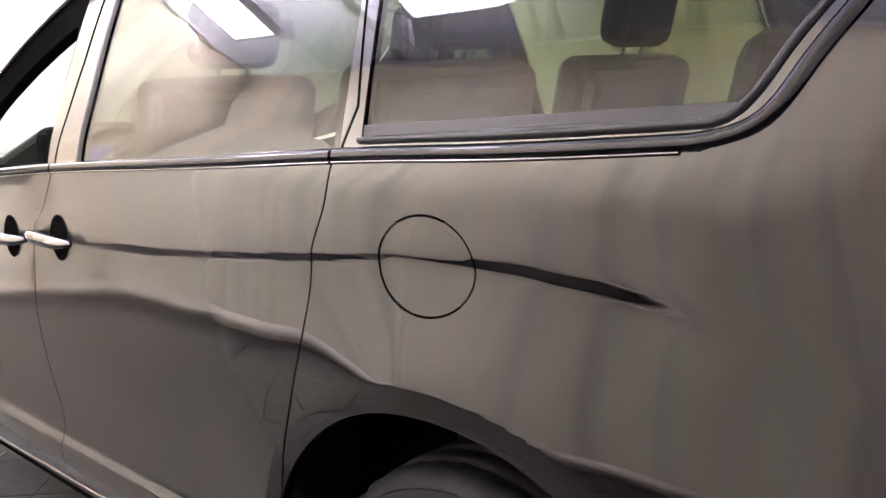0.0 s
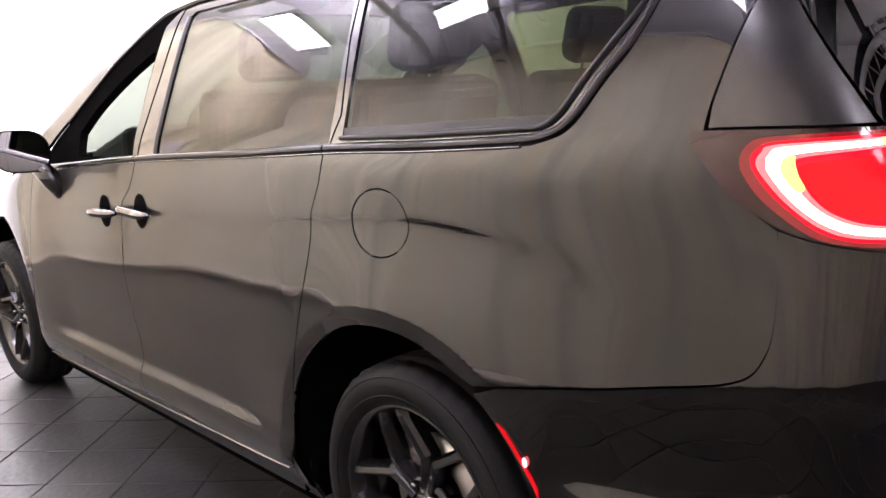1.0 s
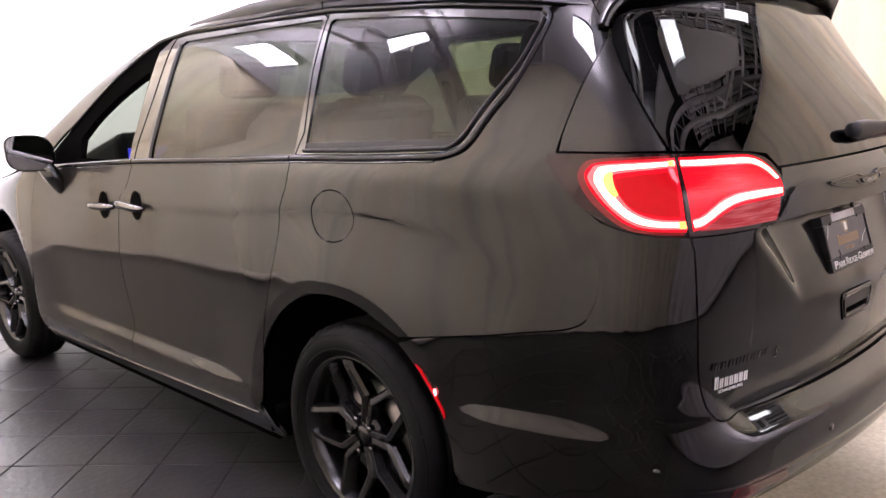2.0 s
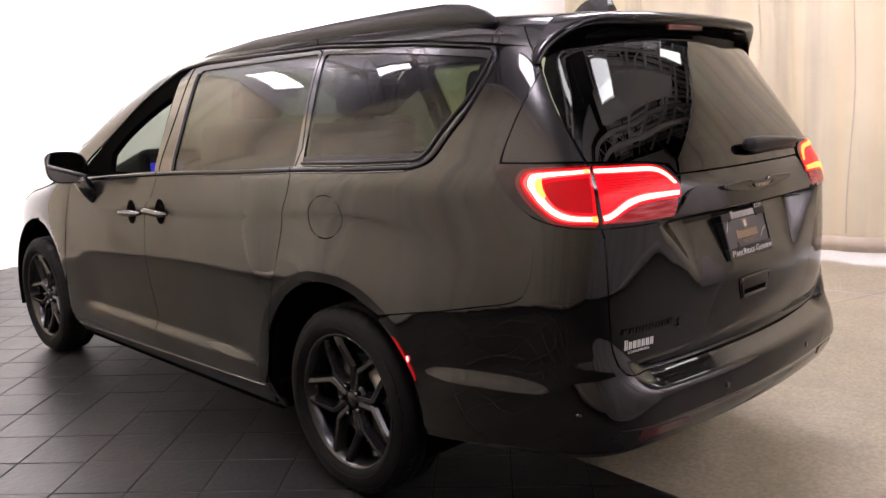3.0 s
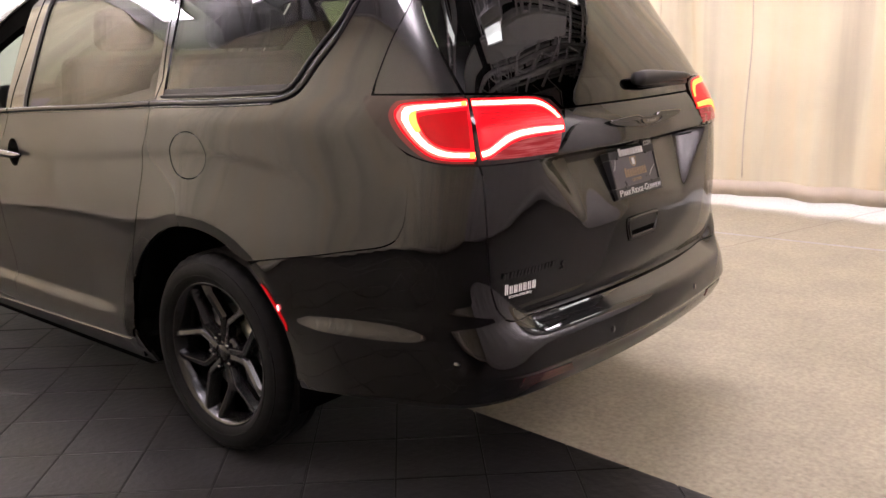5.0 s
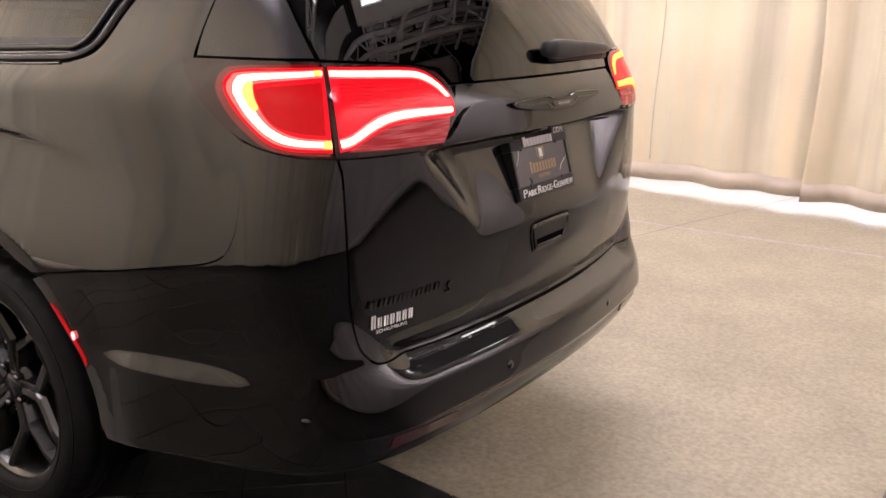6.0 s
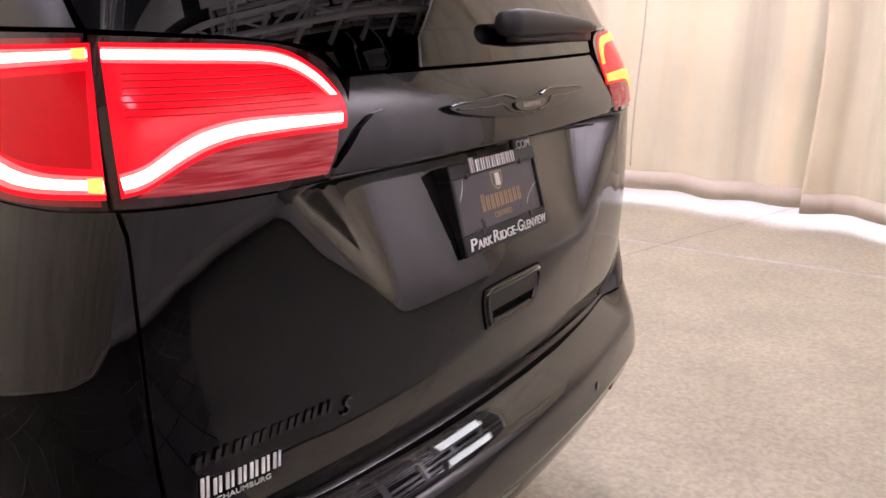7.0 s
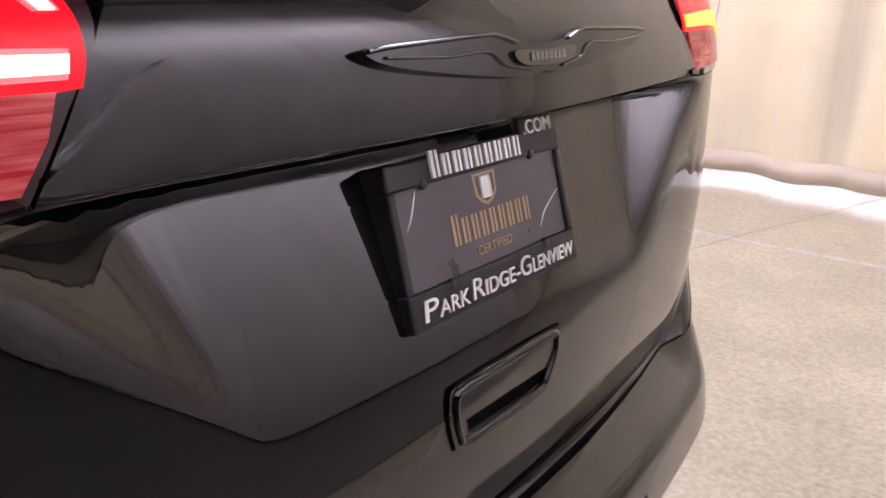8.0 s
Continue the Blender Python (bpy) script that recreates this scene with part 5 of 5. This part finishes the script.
ribbon("wing_groove", spline("0.225:1.155 0.15:1.152 0.095:1.153 0.07:1.141 0.03:1.135", 8), 0.003, 0.0025, GLOSS_BLACK, emblem, "raised feather line", off=0.0205, mirror=True)
panel("wing_centre", spline("0.055:1.152 0.0:1.151 -0.055:1.152 -0.045:1.140 0.0:1.137 0.045:1.140", 4, True), GLOSS_BLACK, emblem, "dark centre shield", h=0.008, off=0.024, depth=0.004)
bars("emblem_bar", 8, 0.066, 0.0075, upright(0, 1.1455, 0.0242), PEWTER, emblem, 0.001)

PM = Matrix.Translation((-1.114, 0.0, 0.980)) @ Matrix(((0, 0, -1, 0), (-1, 0, 0, 0), (0, 1, 0, 0), (0, 0, 0, 1))) @ pose(0, 0, 0, -16)
plate = tagged(new("plate_holder"), "black dealer plate in a lettered frame")
plate.parent = liftgate
bm = block((-0.150, -0.074, -0.060), (0.150, 0.074, -0.002), 0.008, m=PM)
part("plate_back", bm, BLACK_PLASTIC, plate)
bm = bmesh.new()
for lo, hi in (((-0.157, 0.050), (0.157, 0.076)), ((-0.157, -0.083), (0.157, -0.046)), ((-0.157, -0.046), (-0.146, 0.050)), ((0.146, -0.046), (0.157, 0.050))):
    block((*lo, -0.03), (*hi, 0.006), 0.003, 2, bm, PM)
part("plate_frame", bm, BLACK_PLASTIC, plate, "black plastic frame")
part("plate_insert", block((-0.147, -0.047, -0.003), (0.147, 0.052, 0.001), 0.001, 1, m=PM), PLATE_GREY, plate, "dark insert card")
bars("frame_bar", 9, 0.165, 0.021, PM @ pose(-0.012, 0.065, 0.006), WHITE_PRINT, plate, 0.003, label="raised white bar", first=1.25)
part("frame_tab", block((0.078, 0.068, -0.004), (0.150, 0.094, 0.006), 0.003, m=PM), BLACK_PLASTIC, plate)
words("frame_text", ".COM", 0.022, PM @ pose(0.112, 0.081, 0.0065), WHITE_PRINT, plate, width=0.058)
for text, a, e, tall in (("P", 0.0, 0.08, 0.030), ("ARK", 0.088, 0.262, 0.0225), ("R", 0.278, 0.348, 0.030), ("IDGE", 0.358, 0.557, 0.0225), ("-", 0.565, 0.592, 0.026), ("G", 0.600, 0.672, 0.030), ("LENVIEW", 0.682, 1.0, 0.0225)):
    words("frame_text", text, tall, PM @ pose(-0.144 + 0.144 * (a + e), -0.0655 - 0.38 * (0.030 - tall), 0.0065), WHITE_PRINT, plate, width=0.288 * (e - a), shear=0.12)
# highlights on the clear cover of the card, painted as white arcs
for pts in ("-0.136:0.012 -0.128:0.022 -0.120:0.036 -0.114:0.048", "0.142:0.004 0.122:-0.006 0.104:-0.017 0.092:-0.031"):
    line = [PM @ Vector((x, y, 0.0016)) for x, y in spline(pts, 5)]
    add("scuff", mesh_from("scuff", *tube(line, [(0.0011 * math.sin(math.pi * (0.12 + 0.8 * k / (len(line) - 1))), 0.0006) for k in range(len(line))], 6)), WHITE_PRINT, plate, "thin white arc painted as a highlight on the card")
bars("card_bar", 9, 0.150, 0.026, PM @ pose(0.004, -0.005, 0.001), GOLD, plate, 0.0006, label="gold printed bar", first=1.2)
words("card_text", "CERTIFIED", 0.014, PM @ pose(0.0, -0.031, 0.0013), GOLD, plate, 0.0003)
shield = [(-0.021, 0.047), (0.021, 0.047), (0.019, 0.024), (0.010, 0.016), (0.0, 0.012), (-0.010, 0.016), (-0.019, 0.024)]
bm = bmesh.new()
oo = [bm.verts.new(PM @ Vector((x, y, 0.0014))) for x, y in shield]
ii = [bm.verts.new(PM @ Vector((x * 0.8, 0.032 + (y - 0.032) * 0.8, 0.0014))) for x, y in shield]
for k in range(len(shield)):
    j = (k + 1) % len(shield)
    bm.faces.new((oo[k], oo[j], ii[j], ii[k]))
part("shield", bm, GOLD, plate, "gold shield outline")
bm = bmesh.new()
block((-0.009, 0.020, 0.001), (0.009, 0.043, 0.002), 0.002, 1, bm, PM)
part("shield_mark", bm, WHITE_PRINT, plate, "pale shield core")
for x, y in ((-0.09, -0.050), (0.09, -0.050), (-0.105, 0.052), (0.09, 0.052)):
    v, f = lathe([(0.0001, 0.004), (0.0045, 0.004), (0.006, 0.001), (0.006, 0.0)], 12)
    me = mesh_from("screw", v, f)
    me.transform(PM @ pose(x, y, 0.0035, 90))
    add("screw", me, BLACK_PLASTIC, plate)
part("camera_pod", block((-0.025, -0.014, -0.02), (0.025, 0.014, 0.012), 0.006, m=PM @ pose(0.035, 0.103, 0.0)), BLACK_PLASTIC, liftgate, "black rear view lens pod")
for s in (-0.085, 0.085):
    part("plate_lamp", block((-1.134, s - 0.011, 1.087), (-1.118, s + 0.011, 1.0925), 0.002), PLATE_LAMP, liftgate, "small lit lamp over the plate")

pull = spline("0.112:0.826 0.111:0.800 0.100:0.768 0.088:0.757 0.01:0.755 -0.078:0.757 -0.092:0.768 -0.108:0.800 -0.109:0.826 -0.094:0.834 0.01:0.836 0.098:0.834", 4, True)
hollow = spline("0.080:0.784 0.074:0.768 0.06:0.764 -0.056:0.764 -0.068:0.768 -0.078:0.784 -0.07:0.789 0.07:0.789", 4, True)
p_ob = panel("liftgate_pull", pull, PAINT, liftgate, "painted pull with a black sheet for the shaded hollow", holes=[hollow], h=0.01, off=0.004, depth=0.012)
# shallow black sheet that carries the hollow's shade as colour
panel("pull_hollow", [(0.086, 0.760), (-0.086, 0.760), (-0.086, 0.792), (0.086, 0.792)], SHELL, p_ob, "black sheet for the shaded hollow", h=0.02, off=0.0012, depth=0)
panel("pull_lip", [(0.070, 0.765), (-0.066, 0.765), (-0.068, 0.771), (0.072, 0.771)], BLACK_PLASTIC, p_ob, "rubber lip of the pull", h=0.02, off=0.003, depth=0.002)
c_rim = [(u * 0.90, 0.7955 + (z - 0.7955) * 0.82) for u, z in pull]
ribbon("pull_rim", resample(c_rim + [c_rim[0]], 0.008), 0.013, 0.005, PAINT, p_ob, "rounded rim of the pull", off=0.003)
ribbon("pull_seam", resample(pull + [pull[0]], 0.01), 0.006, 0.0012, SHELL, p_ob, off=0.0)

blade = []
for t in np.linspace(0, 1, 10):
    q, m = at_skin(0.005 - 0.46 * t, 1.275 - 0.012 * t, 0.022 + 0.006 * math.sin(math.pi * t))
    blade.append(q)
wiper = tagged(new("rear_wiper"), "black rear wiper parked flat on the window")
wiper.parent = rear_window
add("wiper_arm", mesh_from("wiper_arm", *tube(blade, [(0.016, 0.020), (0.016, 0.026), (0.015, 0.026), (0.013, 0.023), (0.012, 0.021), (0.011, 0.019), (0.010, 0.017), (0.009, 0.015), (0.008, 0.013), (0.006, 0.008)], 12)), BLACK_PLASTIC, wiper)
edge = [at_skin(-0.03 - 0.42 * t, 1.258 - 0.006 * t, 0.006)[0] for t in np.linspace(0, 1, 10)]
add("wiper_blade", mesh_from("wiper_blade", *tube(edge, (0.004, 0.009), 8)), BLACK_PLASTIC, wiper)

bars("model_bar", 8, 0.235, 0.017, upright(0.612, 0.760, 0.0008, 0), GLOSS_BLACK, liftgate, 0.0012, lean=0.25, label="gloss black badge bar", first=1.0)
words("trim_letter", "S", 0.038, upright(0.470, 0.747, 0.002), DARK_CHROME, liftgate, 0.002, 0.35)
bars("dealer_bar", 7, 0.130, 0.024, upright(0.655, 0.716, 0.001), WHITE_PRINT, liftgate, 0.0015, label="white sticker bar", first=1.3)
words("dealer_text", "SCHAUMBURG", 0.011, upright(0.655, 0.694, 0.001), WHITE_PRINT, liftgate, 0.0006, width=0.092)


# ---------------------------------------------------------------- inside the car
def seat(x, y, width, tall=0.86):
    top = tagged(new("car_seat"), "black leather seat with headrest")
    top.parent = car
    base = Matrix.Translation((x, y, 0.0))
    part("cushion", block((0.0, -width / 2, 0.55), (0.50, width / 2, 0.72), 0.05, 3, m=base), LEATHER, top)
    part("backrest", block((-0.07, -width / 2, 0.0), (0.07, width / 2, tall - 0.1), 0.05, 3, m=base @ pose(0.0, 0, 0.66, 0, -14, 0)), LEATHER, top)
    part("headrest", block((-0.055, -0.145, tall - 0.075), (0.055, 0.145, tall + 0.125), 0.05, 3, m=base @ pose(0.0, 0, 0.66, 0, -14, 0)), LEATHER, top)
    for s in (-0.05, 0.05):
        me = mesh_from("post", *tube([(0, s, tall - 0.14), (0, s, tall - 0.02)], (0.007, 0.007), 8))
        me.transform(base @ pose(0.0, 0, 0.66, 0, -14, 0))
        add("post", me, CHROME, top)


for sx, sy, w in ((1.55, 0.40, 0.58), (1.55, -0.40, 0.58), (0.68, 0.40, 0.58), (0.68, -0.40, 0.58), (-0.20, 0.45, 0.45), (-0.20, 0.0, 0.43), (-0.20, -0.45, 0.45)):
    seat(sx, sy, w)
bm = bmesh.new()
block((2.30, -0.76, 0.75), (2.90, 0.76, 1.12), 0.07, 3, bm)
block((2.30, 0.20, 0.95), (2.78, 0.60, 1.265), 0.05, 3, bm)
for v in bm.verts:
    if v.co.z > 1.13 and v.co.x > 2.5:
        v.co.z -= 0.10
dash = part("dashboard", bm, TRIM, car, "black dashboard with an instrument hood")
part("instrument_screen", block((2.290, 0.34, 1.125), (2.296, 0.555, 1.185), 0.002), BLUE, dash, "blue lit instruments")
vs, fs = tube([(2.0 + 0.05 * math.sin(a) * 0.4, 0.38 + 0.185 * math.cos(a), 1.02 + 0.17 * math.sin(a)) for a in np.linspace(0, 2 * math.pi, 33)], (0.014, 0.014), 8, False)
sw = add("steering_wheel", mesh_from("steering_wheel", vs, fs), LEATHER, car, "black steering wheel")
part("wheel_boss", block((1.99, 0.30, 0.96), (2.06, 0.46, 1.06), 0.02), TRIM, sw)
add("column", mesh_from("column", *tube([(2.03, 0.38, 1.0), (2.3, 0.38, 0.95)], (0.04, 0.04), 10)), TRIM, sw)
for s in (1, -1):
    bm = bmesh.new()
    block((0.56, s * 0.82 - 0.02, 0.40), (2.2, s * 0.82 + 0.02, 1.10), 0.02, 2, bm)
    block((-0.45, s * 0.82 - 0.02, 0.88), (0.58, s * 0.82 + 0.02, 1.10), 0.018, 2, bm)
    part("side_trim", bm, TRIM, car, "dark interior side trim")
part("boot_floor", block((-0.95, -0.8, 0.40), (2.3, 0.8, 0.46), 0.02), TRIM, car, "dark carpeted floor")
part("rear_view_mirror", block((1.72, -0.12, 1.53), (1.74, 0.12, 1.60), 0.008), BLACK_PLASTIC, car, "black inner mirror")

# ---------------------------------------------------------------- tiles last
TILE, ANG = 0.305, radians(42.8)
ca, sa = math.cos(ANG), math.sin(ANG)
tiles = []
for i in range(-40, 60):
    for j in range(-50, 50):
        a, b = 0.031 + (i + 0.5) * TILE, 0.229 + (j + 0.5) * TILE
        x, y = a * ca + b * sa, a * sa - b * ca
        if -5 < x < 6.6 and y < 5.2 and y > EDGE(x) - 0.2:
            tiles.append((math.hypot(x - 1.6, y - 1.5), x, y))
tiles.sort()
rnd = random.Random(5)


def tile_mesh():
    h = TILE / 2 - 0.0028
    bm = bmesh.new()
    top = [bm.verts.new((sx * (h - 0.004), sy * (h - 0.004), 0.0)) for sx, sy in ((-1, -1), (1, -1), (1, 1), (-1, 1))]
    mid = [bm.verts.new((sx * h, sy * h, -0.0010)) for sx, sy in ((-1, -1), (1, -1), (1, 1), (-1, 1))]
    bot = [bm.verts.new((sx * h, sy * h, -0.006)) for sx, sy in ((-1, -1), (1, -1), (1, 1), (-1, 1))]
    bm.faces.new(top)
    for k in range(4):
        j = (k + 1) % 4
        bm.faces.new((mid[k], mid[j], top[j], top[k]))
        bm.faces.new((bot[k], bot[j], mid[j], mid[k]))
    me = bpy.data.meshes.new("tile")
    bm.to_mesh(me)
    bm.free()
    me.materials.append(SLATE)
    return me


def clipped(x, y):
    """Corners of a tile, cut at the edge of the tiled floor."""
    h = TILE / 2 - 0.0028
    pts = [Vector((x + (sx * ca + sy * sa) * h, y + (sx * sa - sy * ca) * h)) for sx, sy in ((-1, -1), (1, -1), (1, 1), (-1, 1))]
    out = []
    for p, q in zip(pts, pts[1:] + pts[:1]):
        fp, fq = p.y - EDGE(p.x), q.y - EDGE(q.x)
        if fp >= 0:
            out.append(p)
        if fp * fq < 0:
            out.append(p.lerp(q, fp / (fp - fq)))
    return out, len(out) == 4 and all(p.y >= EDGE(p.x) for p in pts)


plain = tile_mesh()
count = 0
rv, rf = [], []
for _, x, y in tiles:
    pts, whole = clipped(x, y)
    if len(pts) < 3:
        continue
    if whole and count < 300:
        ob = new("tile", plain)
        ob.parent = tile_floor
        ob.matrix_basis = pose(x, y, rnd.uniform(-0.0008, 0.0008), rnd.uniform(-0.12, 0.12), rnd.uniform(-0.12, 0.12), math.degrees(ANG) + 90 * rnd.randrange(4))
        count += 1
    else:
        s = len(rv)
        if (pts[1] - pts[0]).cross(pts[2] - pts[1]) < 0:
            pts = pts[::-1]
        rv += [(p.x, p.y, 0.0) for p in pts] + [(p.x, p.y, -0.006) for p in pts]
        m = len(pts)
        rf.append(tuple(range(s, s + m)))
        rf += [(s + m + k, s + m + (k + 1) % m, s + (k + 1) % m, s + k) for k in range(m)]
rest = add("tiles", mesh_from("tiles", rv, rf, False), SLATE, tile_floor)
tagged(rest, kind="stuff")
